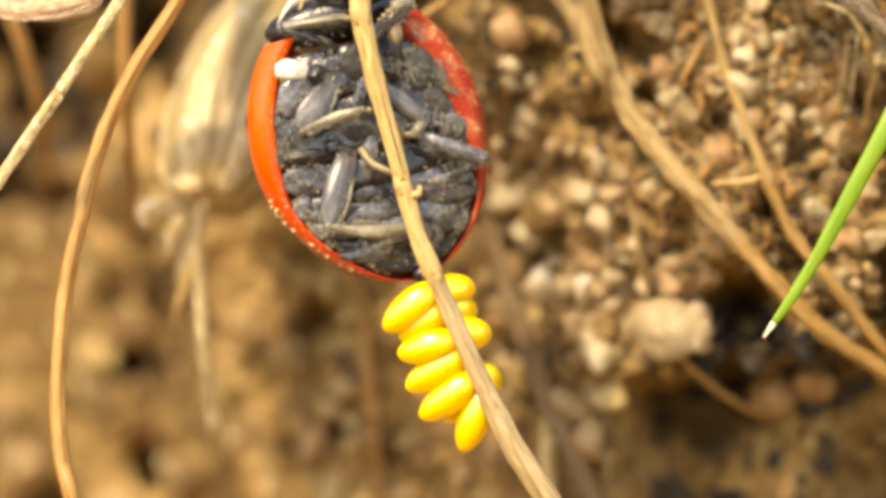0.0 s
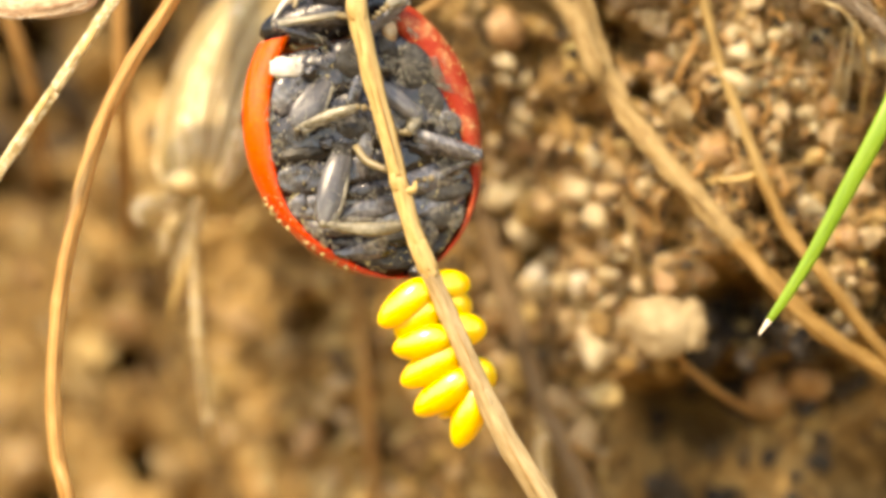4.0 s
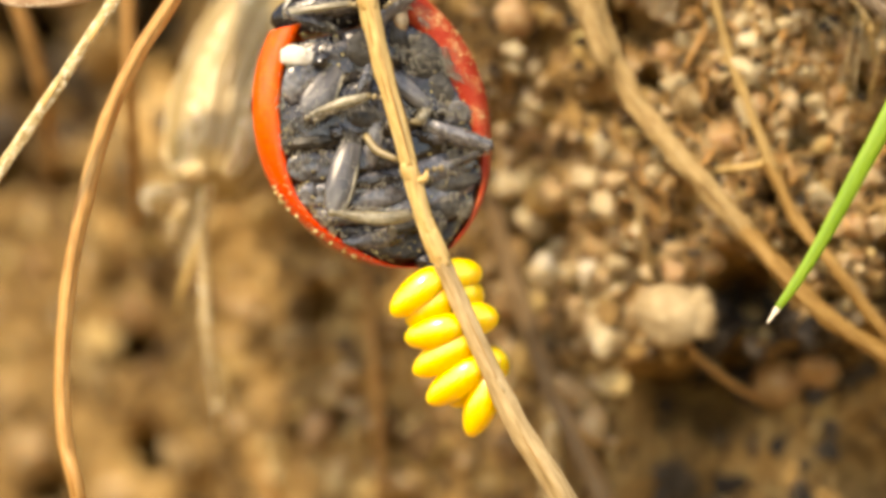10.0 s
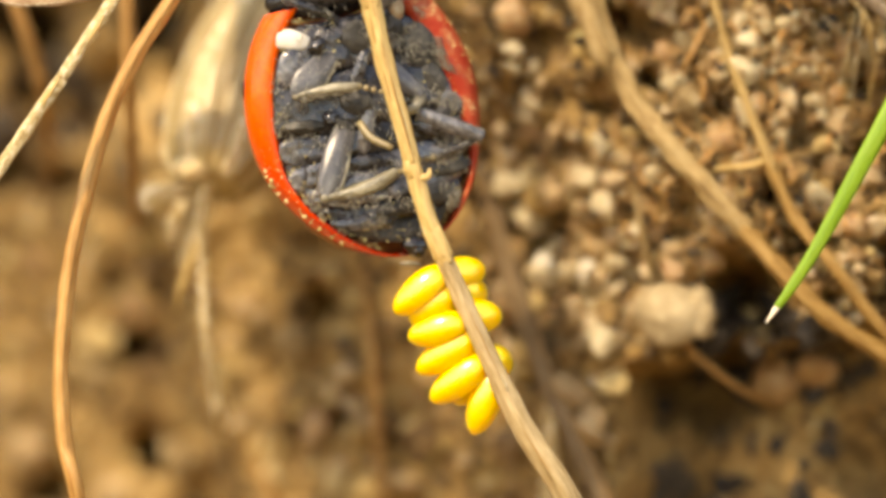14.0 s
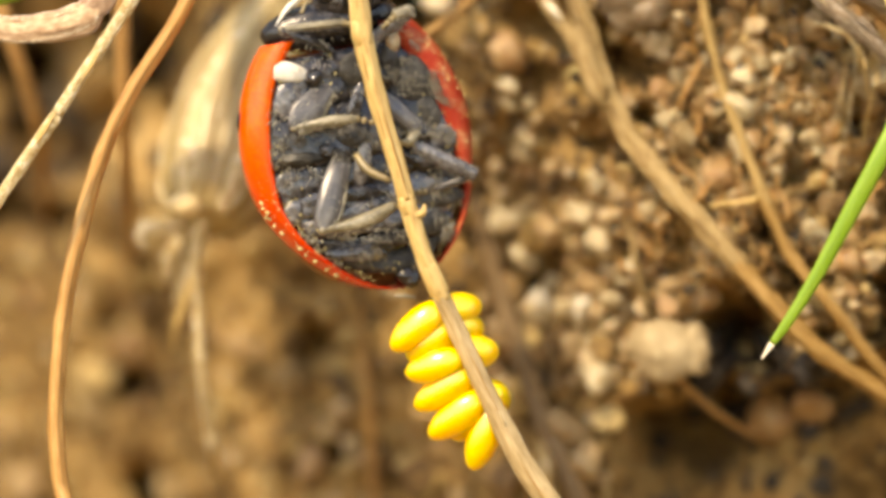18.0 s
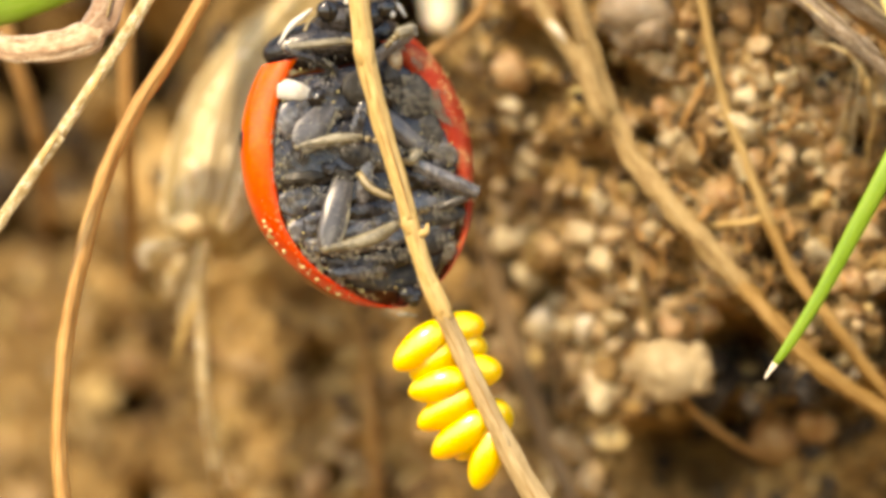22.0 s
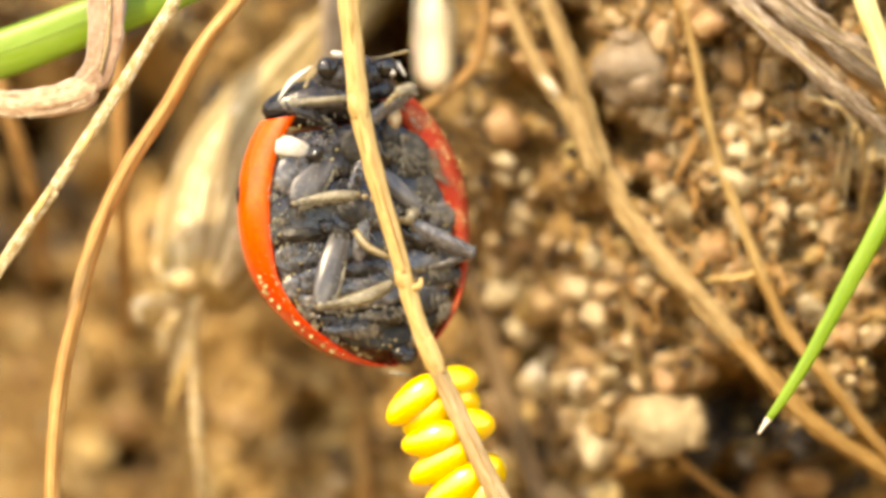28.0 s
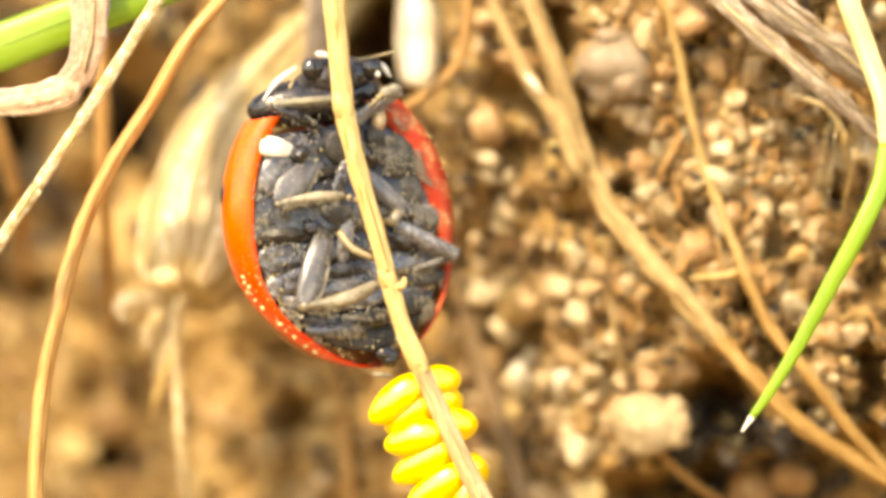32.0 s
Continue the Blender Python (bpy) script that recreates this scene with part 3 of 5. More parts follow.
def plate(z0, z1, inset, bulge, y0, drop=0.0, x0=-1.0, x1=1.0, nx=60, nz=14, rough=0.5, ridge=0.13):
    """A curved, wrinkled piece of the underside between two heights; x0, x1 as shares of the half width."""
    bm = bmesh.new()
    grid = []
    for j in range(nz + 1):
        f = j / nz
        line = []
        for i in range(nx + 1):
            g = x0 + (x1 - x0) * i / nx
            z = z0 + (z1 - z0) * f - drop * (1 - g * g)
            w = max(0.05, half_width(max(-3.05, min(2.6, z))) - inset)
            edge = min(1, 3 * min(f * 1.6, 1 - f)) ** 0.6
            q = Vector((g * w, z0 * 3, z))
            y = y0 - bulge * max(0, 1 - g * g) ** 0.6 - ridge * edge + 0.10 * (f - 0.5)
            y += 0.06 * noise.noise(q * 1.3) + rough * (0.05 * noise.noise(q * 4.5) + 0.03 * noise.noise(q * 11))
            line.append(bm.verts.new((middle(z) + g * w, y, z)))
        grid.append(line)
    for a, b in zip(grid, grid[1:]):
        for i in range(nx):
            bm.faces.new((a[i], a[i + 1], b[i + 1], b[i]))
    for f in bm.faces:
        f.normal_update()
        if f.normal.y > 0:
            f.normal_flip()
    return bm


def abdomen():
    """The belly: five overlapping rings that shift together."""
    bm = bmesh.new()
    blob(bm, (0, 0.30, -1.35), (1.75, 0.42, 1.45), level=3)
    belly = part("abdomen", bm, BLACK, BEETLE, "black ringed abdomen")
    for k, (z0, z1, inset, y0) in enumerate(((-0.75, -0.05, 0.42, 0.02), (-1.32, -0.68, 0.40, 0.0), (-1.82, -1.26, 0.36, 0.0), (-2.28, -1.76, 0.32, 0.02), (-2.80, -2.22, 0.30, 0.08))):
        part("belly_ring", plate(z0, z1, inset, 0.30 - 0.02 * k, y0, 0.14, rough=0.3 + 0.2 * k, ridge=0.07), (BLACK, GLOSS, GLOSS, BLACK, HAIRY)[k], belly)
    bm = bmesh.new()
    blob(bm, (0.50, -0.16, -3.06), (0.30, 0.20, 0.22), lumps=0.2, level=3)
    blob(bm, (0.52, -0.24, -3.20), (0.16, 0.13, 0.16), level=3)
    part("abdomen_tip", bm, SPOT, belly, "shiny black tip of the abdomen")
    return belly


BELLY = abdomen()
bm = bmesh.new()
tube(bm, [(0.10, -0.10, -3.28), (0.32, -0.18, -3.34), (0.56, -0.16, -3.42)], [0.03, 0.06, 0.055, 0.02], n=10, sides=7, rough=0.5)
part("tail_fringe", bm, KHAKI, BEETLE, "pale hairy fringe at the tail")
chest = part("breastplate", plate(-0.12, 1.25, 0.44, 0.30, 0.06, 0.10, nz=24, rough=0.5), BLACK, BEETLE, "glossy black breastplate")
for g0, g1 in ((-1.0, -0.45), (0.45, 1.0)):
    part("side_plate", plate(0.55, 1.75, 0.52, 0.05, -0.02, 0.0, g0, g1, nx=24, rough=0.5), BLACK if g0 < 0 else HAIRY, chest)
part("front_breastplate", plate(1.2, 2.3, 0.55, 0.26, 0.10, 0.05, nz=20, rough=0.6), BLACK, BEETLE)
for p, size, turn, m in (((-1.13, -0.22, 1.96), (0.46, 0.10, 0.25), 20, IVORY), ((1.19, -0.36, 2.20), (0.17, 0.12, 0.27), 8, SIDE)):
    bm = bmesh.new()
    if m is IVORY:
        c = Vector(p)
        tube(bm, [c + Vector((-0.42, 0.02, 0.14)), c + Vector((0, -0.02, 0)), c + Vector((0.42, 0, -0.16))], [0.20, 0.24, 0.18, 0.05], n=14, sides=14, flat=0.4, rough=0.12)
    else:
        blob(bm, p, size, (0, turn, 0), lumps=0.12, seed=p[0], level=3)
    part("side_spot", bm, m, BEETLE, "ivory white side spot" if m is IVORY else "side spot dulled to beige, its shade in the colour")
# neck shield, head, feelers
bm = bmesh.new()
blob(bm, (0.06, 0.40, 2.86), (1.60, 0.62, 0.56), level=3)
shield = part("neck_shield", bm, BLACK, BEETLE, "black neck shield with ivory corners")
for a, b in (((-1.21, 0.10, 3.05), (-0.29, 0.15, 3.66)), ((1.77, 0.10, 3.07), (1.44, 0.15, 3.50))):
    bm = bmesh.new()
    a, b = Vector(a), Vector(b)
    tube(bm, [a, (a + b) / 2 + Vector((-0.05 if a.x < 0 else 0.05, 0, 0.05)), b], [0.02, 0.05, 0.075, 0.06, 0.02], n=12, sides=10, rough=0.3)
    part("corner", bm, IVORY, shield, "ivory white corner")
bm = bmesh.new()
blob(bm, (0.53, 0.10, 3.30), (0.85, 0.45, 0.46), lumps=0.08, level=3)
skull = part("head", bm, BLACK, BEETLE, "small black head")
for p in ((-0.04, -0.16, 3.54), (1.28, -0.16, 3.34)):
    bm = bmesh.new()
    blob(bm, p, (0.26, 0.18, 0.26), level=3)
    part("eye", bm, SPOT, skull, "bulging black eye")
for p, a in (((0.22, -0.22, 3.81), 20), ((0.46, -0.28, 3.70), -30), ((1.36, -0.28, 3.19), 0)):
    bm = bmesh.new()
    blob(bm, p, (0.17, 0.07, 0.08) if a else (0.07, 0.06, 0.08), (0, a, 0), level=2)
    part("brow", bm, IVORY, skull, "pale brow patch")
for p, q in (((0.38, -0.25, 3.19), (0.34, -0.42, 3.55)), ((0.59, -0.25, 3.13), (0.80, -0.42, 3.46))):
    bm = bmesh.new()
    p, q = Vector(p), Vector(q)
    tube(bm, [p, (p + q) / 2 + Vector((0, -0.1, 0)), q], [0.13, 0.12, 0.05], n=8, sides=8)
    part("jaw", bm, HAIRY, skull)
for pts in ([(-0.33, -0.2, 3.49), (-0.54, -0.35, 3.42), (-0.72, -0.4, 3.21)], [(0.95, -0.2, 3.57), (1.33, -0.35, 3.58), (1.77, -0.4, 3.60)]):
    bm = bmesh.new()
    tube(bm, pts, [0.04, 0.03, 0.03, 0.05], n=12, sides=6)
    part("feeler", bm, FOOT, skull)


def needle(bm, p, d, r=0.007):
    """One hair."""
    a = d.orthogonal().normalized() * r
    b = d.cross(a).normalized() * r
    q = [bm.verts.new(p + w) for w in (a, b, -a - b)] + [bm.verts.new(p + d)]
    for i, j in ((0, 1), (1, 2), (2, 0)):
        bm.faces.new((q[i], q[j], q[3]))


def leg(label, hip, knee, ankle, toe, thick=0.19, shin=0.09, bend=0.0, thigh=None, wide=0.75, shade=None, blunt=0):
    """Thigh with shin and foot; it turns about the hip."""
    hip, knee, ankle, toe = (Vector(p) for p in (hip, knee, ankle, toe))
    bm = bmesh.new()
    mid = (hip + knee) / 2
    tube(bm, [hip, mid + Vector((0, -0.05, 0)), knee], [thick * f for f in ((0.8, 1.0, 1.05, 0.98, blunt or 0.74) if thick < 0.25 else (0.42, 0.66, 0.86, 0.98, 1.06, 1.08, 1.02, 0.86, 0.50))], n=36, sides=24, flat=wide, rough=0.25, seed=thick * 30)
    limb = part("leg", bm, thigh or THIGH, BEETLE, label, pivot=hip)
    if thick > 0.22:
        # the hairy trailing edge of a broad thigh
        way = (knee - hip).normalized()
        out = Vector((-way.z, 0, way.x)) * (thick * 0.92)
        bm = bmesh.new()
        tube(bm, [hip + out * 0.5 + Vector((0, -0.04, 0)), mid + out * 0.95 + Vector((0, -0.07, 0)), hip.lerp(knee, 0.8) + out + Vector((0, -0.06, 0)), knee + out * 0.55 + Vector((0, -0.02, 0))], [0.03, 0.06, 0.055, 0.04], n=18, sides=8, rough=0.5, seed=thick * 11)
        part("thigh_edge", bm, KHAKI, limb, "khaki hairy edge", pivot=hip, base=hip)
    bm = bmesh.new()
    tube(bm, [knee, (knee + ankle) / 2 + Vector((0, -0.04, bend)), ankle], [shin * 0.55, shin * 0.75, shin * 0.95, shin * 1.12, shin * 1.05, shin * 0.8], n=18, sides=12, flat=0.8, rough=0.35, seed=shin * 50)
    blob(bm, knee, (shin * 0.75, shin * 0.7, shin * 0.75), level=2)
    shank = part("shin", bm, shade or KHAKI, limb, pivot=knee, base=hip)
    bm = bmesh.new()
    for k in range(4):
        p = ankle + (toe - ankle) * (k / 3.4)
        blob(bm, p, (0.085 - 0.008 * k, 0.06, 0.085 - 0.008 * k), level=2)
    tube(bm, [toe, toe + Vector((0.07, -0.04, 0.05)), toe + Vector((0.10, 0.02, -0.02))], [0.03, 0.022, 0.008], n=5, sides=5)
    foot = part("foot", bm, FOOT, limb, pivot=ankle, base=hip)
    bm = bmesh.new()
    rnd = random.Random(int(thick * 1000))
    for a, b, r, count in ((hip, knee, thick * 0.9, 110), (knee, ankle, shin, 130)):
        way = (b - a).normalized()
        for k in range(count):
            out = Vector((rnd.gauss(0, 1), -abs(rnd.gauss(0, 0.5)), rnd.gauss(0, 1)))
            out = (out - way * out.dot(way)).normalized()
            p = a.lerp(b, rnd.uniform(0.05, 0.98)) + out * r * 0.85
            needle(bm, p - hip, (out * 0.6 + way * 0.7).normalized() * rnd.uniform(0.06, 0.14), 0.008)
    hair = new("bristles", mesh_of("bristles", bm, DOWN))
    hair.parent = limb
    tagged(hair, "pale bristles", kind="stuff")
    return limb, shank, foot


leg("grey-black front leg", (-0.14, -0.26, 2.23), (-1.24, -0.36, 2.96), (0.16, -0.50, 2.81), (0.47, -0.95, 2.64), 0.105, 0.085, thigh=BLACK)
leg("grey-black front leg", (0.56, -0.30, 2.23), (1.72, -0.50, 2.80), (1.25, -0.7, 2.74), (0.79, -1.1, 2.52), 0.16, 0.10, thigh=GLOSS)
MIDDLE_L, _s, _f = leg("slate-grey middle leg with a khaki shin", (-0.37, -0.22, 1.51), (-1.36, -0.58, 0.64), (-0.00, -0.85, 0.76), (0.49, -1.15, 0.59), 0.33, 0.105, 0.05, thigh=THIGH, wide=0.38)
leg("grey-black middle leg", (0.64, -0.30, 1.10), (1.28, -0.50, 0.21), (1.00, -0.62, -0.06), (0.64, -1.1, 0.03), 0.19, 0.10)
HIND_L, SHIN, FOOT_L = leg("long glossy grey hind leg with a khaki shin", (-0.39, -0.28, 0.10), (-1.36, -0.78, -1.50), (0.27, -0.78, -1.99), (0.63, -1.1, -2.18), 0.30, 0.145, -0.10, thigh=THIGH, wide=0.5)
HIND_R, SHIN_R, FOOT_R = leg("grey hind leg reaching past the rim", (1.14, -0.35, -0.13), (2.40, -0.62, -0.98), (1.41, -0.25, -1.18), (0.86, -0.6, -1.12), 0.17, 0.08, shade=BLACK, thigh=GLOSS, blunt=0.95)
bm = bmesh.new()
tube(bm, [(-0.20, -0.55, -0.05), (-0.09, -0.8, -0.42), (0.28, -1.1, -0.75)], [0.08, 0.10, 0.07], n=8, sides=8)
part("claw", bm, FOOT, BEETLE, "brown claw hooked on the stalk")
# the plates of the underside and the hip sockets between them: place, half sizes, tilt
for pname, p, (w, h), tilt, m in (
    ("body_plate", (-1.39, -0.24, 1.40), (0.31, 0.45), 23, GLOSS),
    ("body_plate", (-1.63, -0.21, -0.40), (0.42, 0.33), 5, GLOSS),
    ("body_plate", (-1.71, -0.15, -0.99), (0.24, 0.29), 35, GLOSS),
    ("body_plate", (0.06, -0.37, 1.02), (0.15, 0.52), 27, GLOSS),
    ("body_plate", (-0.02, -0.37, -0.18), (0.18, 0.59), 20, GLOSS),
    ("belly_plate", (-0.29, -0.36, -1.46), (0.73, 0.24), 1, GLOSS),
    ("belly_plate", (-0.22, -0.36, -1.06), (0.66, 0.18), 3, BLACK),
    ("body_plate", (1.51, -0.26, 1.33), (0.40, 0.52), -5, HAIRY),
    ("body_plate", (1.91, -0.20, -0.07), (0.36, 0.28), 35, GLOSS),
    ("belly_plate", (1.48, -0.24, -1.54), (0.57, 0.21), 1, HAIRY),
    ("belly_plate", (1.42, -0.27, -1.20), (0.59, 0.20), 5, GLOSS),
    ("belly_plate", (1.24, -0.26, -2.02), (0.38, 0.26), -5, HAIRY),
    ("hip", (-0.73, -0.33, 1.76), (0.21, 0.21), 15, SPOT),
    ("hip", (-0.76, -0.34, 0.14), (0.21, 0.17), 15, SPOT),
    ("hip", (1.32, -0.30, -0.49), (0.42, 0.24), 25, BLACK),
    ("belly_plate", (-0.55, -0.26, -2.35), (0.70, 0.17), 11, GLOSS),
    ("hip", (-1.31, -0.28, 0.10), (0.49, 0.13), 7, HAIRY),
    ("hip", (-0.10, -0.37, 0.34), (0.38, 0.25), 15, HAIRY),
    ("hip", (-0.56, -0.35, -0.04), (0.28, 0.18), 55, HAIRY),
    ("body_plate", (0.17, -0.37, 1.78), (0.31, 0.35), 15, HAIRY),
    ("hip", (1.06, -0.31, 1.84), (0.18, 0.31), 5, HAIRY),
    ("body_plate", (1.67, -0.25, 0.53), (0.28, 0.38), -15, HAIRY),
    ("belly_plate", (0.28, -0.37, -2.20), (0.49, 0.15), 3, HAIRY),
    ("body_plate", (-0.75, -0.34, 1.01), (0.18, 0.35), 35, BLACK),
):
    bm = bmesh.new()
    plated = pname != "hip"
    blob(bm, p, (w, 0.09 if plated else 0.16, h), (0, tilt, 0), lumps=0.16 if plated else 0.3, seed=p[0] * 3 + p[2], level=4, freq=1.4 if plated else 2.2)
    for v in bm.verts:
        v.co.y += 0.022 * noise.noise(v.co * 5.0) + 0.010 * noise.noise(v.co * 15.0)
    part(pname, bm, m, BELLY if pname == "belly_plate" else BEETLE)
# pollen caught on the down and the rims, and the down itself
bm = bmesh.new()
rnd = random.Random(5)
for k in range(620):
    z = rnd.uniform(-2.8, 2.5)
    g = rnd.choice((-1, 1)) * rnd.uniform(0.80, 1.0) if rnd.random() < 0.6 else rnd.uniform(-1, 1)
    blob(bm, (middle(z) + g * (half_width(z) - 0.30), -0.10 - 0.30 * max(0, 1 - g * g) ** 0.6, z), (0.008 + 0.020 * rnd.random() ** 3,) * 3, level=1)
for k in range(150):
    z = rnd.uniform(-2.9, -0.2) if k % 2 else rnd.uniform(0.2, 2.3)
    side = -1 if k % 2 else 1
    x = half_width(z) - rnd.uniform(0.05, 0.45)
    blob(bm, (middle(z) + side * x, -0.22 + 0.12 * rnd.random() - 0.05, z), (rnd.uniform(0.008, 0.022),) * 3, level=1)
for k in range(26):
    z = rnd.uniform(-2.6, -0.6)
    x = half_width(z) - rnd.uniform(-0.03, 0.16)
    blob(bm, (middle(z) - x, 0.10 - 0.15 * rnd.random(), z), (rnd.uniform(0.025, 0.055),) * 3, lumps=0.4, seed=k, level=2)
tagged(part("pollen_dust", bm, POLLEN, BEETLE, "yellow pollen grains stuck to the underside"), kind="stuff")
bm = bmesh.new()
for k in range(7500):
    z = rnd.uniform(-2.75, 2.55)
    g = rnd.uniform(-1, 1) if rnd.random() < 0.7 else rnd.choice((-1, 1)) * rnd.uniform(0.8, 1)
    if noise.noise(Vector((g * 3.2, 1.0, z * 2.1))) < 0.10 or (g < 0.15 and z > -1.4 and k % 3):
        continue
    p = Vector((middle(z) + g * (half_width(z) - 0.34), -0.13 - 0.32 * max(0, 1 - g * g) ** 0.6, z))
    d = Vector((rnd.uniform(-0.5, 0.5) + 0.5 * g, -rnd.uniform(0.05, 0.35), rnd.uniform(-1, -0.2))).normalized() * rnd.uniform(0.08, 0.19)
    needle(bm, p, d, 0.010)
tagged(part("down", bm, DOWN, BEETLE, "short pale down on the underside, its tone also painting glints"), kind="stuff")

# ---- stalks and leaves round about ----
bow = [at(-7.15, -16.04, 8), at(-7.46, -9.30, 3), at(-7.95, -5.62, 1), at(-8.22, -4.40, 1), at(-8.32, -3.17, 1), at(-8.28, -1.95, 1), at(-8.16, -0.72, 1), at(-7.94, 0.50, 1), at(-7.64, 1.73, 1), at(-7.25, 2.95, 1), at(-6.66, 4.18, 1), at(-5.87, 5.40, 1), at(-5.05, 6.81, 1), at(-4.21, 7.85, 1.5), at(-2.25, 10.55, 4), at(-0.29, 12.26, 9)]
grooved = dict(sides=14, ridges=4, ridge=0.06, rough=0.16)
fibre = dict(n=60, sides=7, rough=0.25)
bundle("curved_stalk", "smooth tan dry stalk in a long bow, grooved along its length", "stalk", bow[0], [
    ("main_stalk", "", bow, [0.18, 0.17, 0.165, 0.17, 0.175, 0.165, 0.15, 0.13], TAN, dict(n=110, **grooved)),
    ("groove", "dark groove along the stalk", [p + Vector((0.06, -0.150, 0.03)) for p in bow[3:13]], [0.012, 0.028, 0.024, 0.030, 0.012], BROWNROOT, fibre),
    ("pale_fibre", "", [p + Vector((-0.07, -0.145, -0.03)) for p in bow[2:12]], [0.010, 0.026, 0.020, 0.026, 0.010], STRAW, dict(seed=5.0, **fibre)),
])
straw = [at(-14.75, -16.04, 6), at(-12.79, -3.91, 0), at(-11.07, -0.48, -0.5), at(-9.60, 1.75, -0.5), at(-8.32, 3.63, -0.5), at(-7.03, 5.59, -0.5), at(-5.62, 7.85, -0.5), at(-3.97, 10.55, 1), at(-2.25, 13.00, 6)]
rugged = dict(sides=14, flat=0.8, ridges=3, ridge=0.12, rough=0.22)
flaky = dict(n=16, sides=7, flat=0.35, rough=0.5)
bundle("straw_blade", "pale bleached straw, rough and flaking", "straw", straw[0], [
    ("lower_straw", "", straw[0:5], [0.14, 0.14, 0.138, 0.137], BLEACH, dict(n=70, **rugged)),
    ("upper_straw", "", straw[4:], [0.135, 0.133, 0.13, 0.128, 0.12], BLEACH, dict(n=70, seed=4.0, **rugged)),
    ("flake", "brown peeling flake", [at(-8.87, 2.85, -0.57), at(-8.60, 3.25, -0.63), at(-8.38, 3.61, -0.62)], [0.02, 0.07, 0.02], STRAW, flaky),
    ("flake", "brown peeling flake", [at(-7.77, 4.37, -0.57), at(-7.57, 4.67, -0.63), at(-7.40, 4.99, -0.64)], [0.02, 0.06, 0.02], STRAW, flaky),
    ("flake", "brown peeling flake", [at(-6.71, 6.09, -0.57), at(-6.52, 6.43, -0.63), at(-6.32, 6.73, -0.62)], [0.02, 0.07, 0.02], STRAW, flaky),
])
stalk("back_stalk", "slender brown dry stalk drooping from above", "stalk", [lay(-11.07, 10.55, 0.3), at(-10.58, 9.32, 12), at(-9.85, 6.87, 9.5), at(-9.30, 5.28, 9), at(-8.89, 4.05, 9.5), at(-8.65, 2.95, 11), lay(-8.53, 1.36, 0.2)], [0.17, 0.18, 0.19, 0.19, 0.19, 0.17, 0.1], BROWNROOT, "hanging dry stalks", n=60, rough=0.1)
stalk("back_stalk", "slender brown dry stalk hanging behind a bowed one", "stalk", [lay(-6.97, 10.55, 0.3), at(-6.97, 9.08, 9), at(-6.99, 7.73, 7), at(-6.91, 6.14, 6.5), at(-6.87, 4.67, 6.5), at(-6.84, 3.44, 7), at(-6.76, 1.73, 9), lay(-6.66, 0.26, 0.2)], [0.17, 0.18, 0.19, 0.19, 0.18, 0.15, 0.1], BROWNROOT, "hanging dry stalks", n=60, rough=0.1)


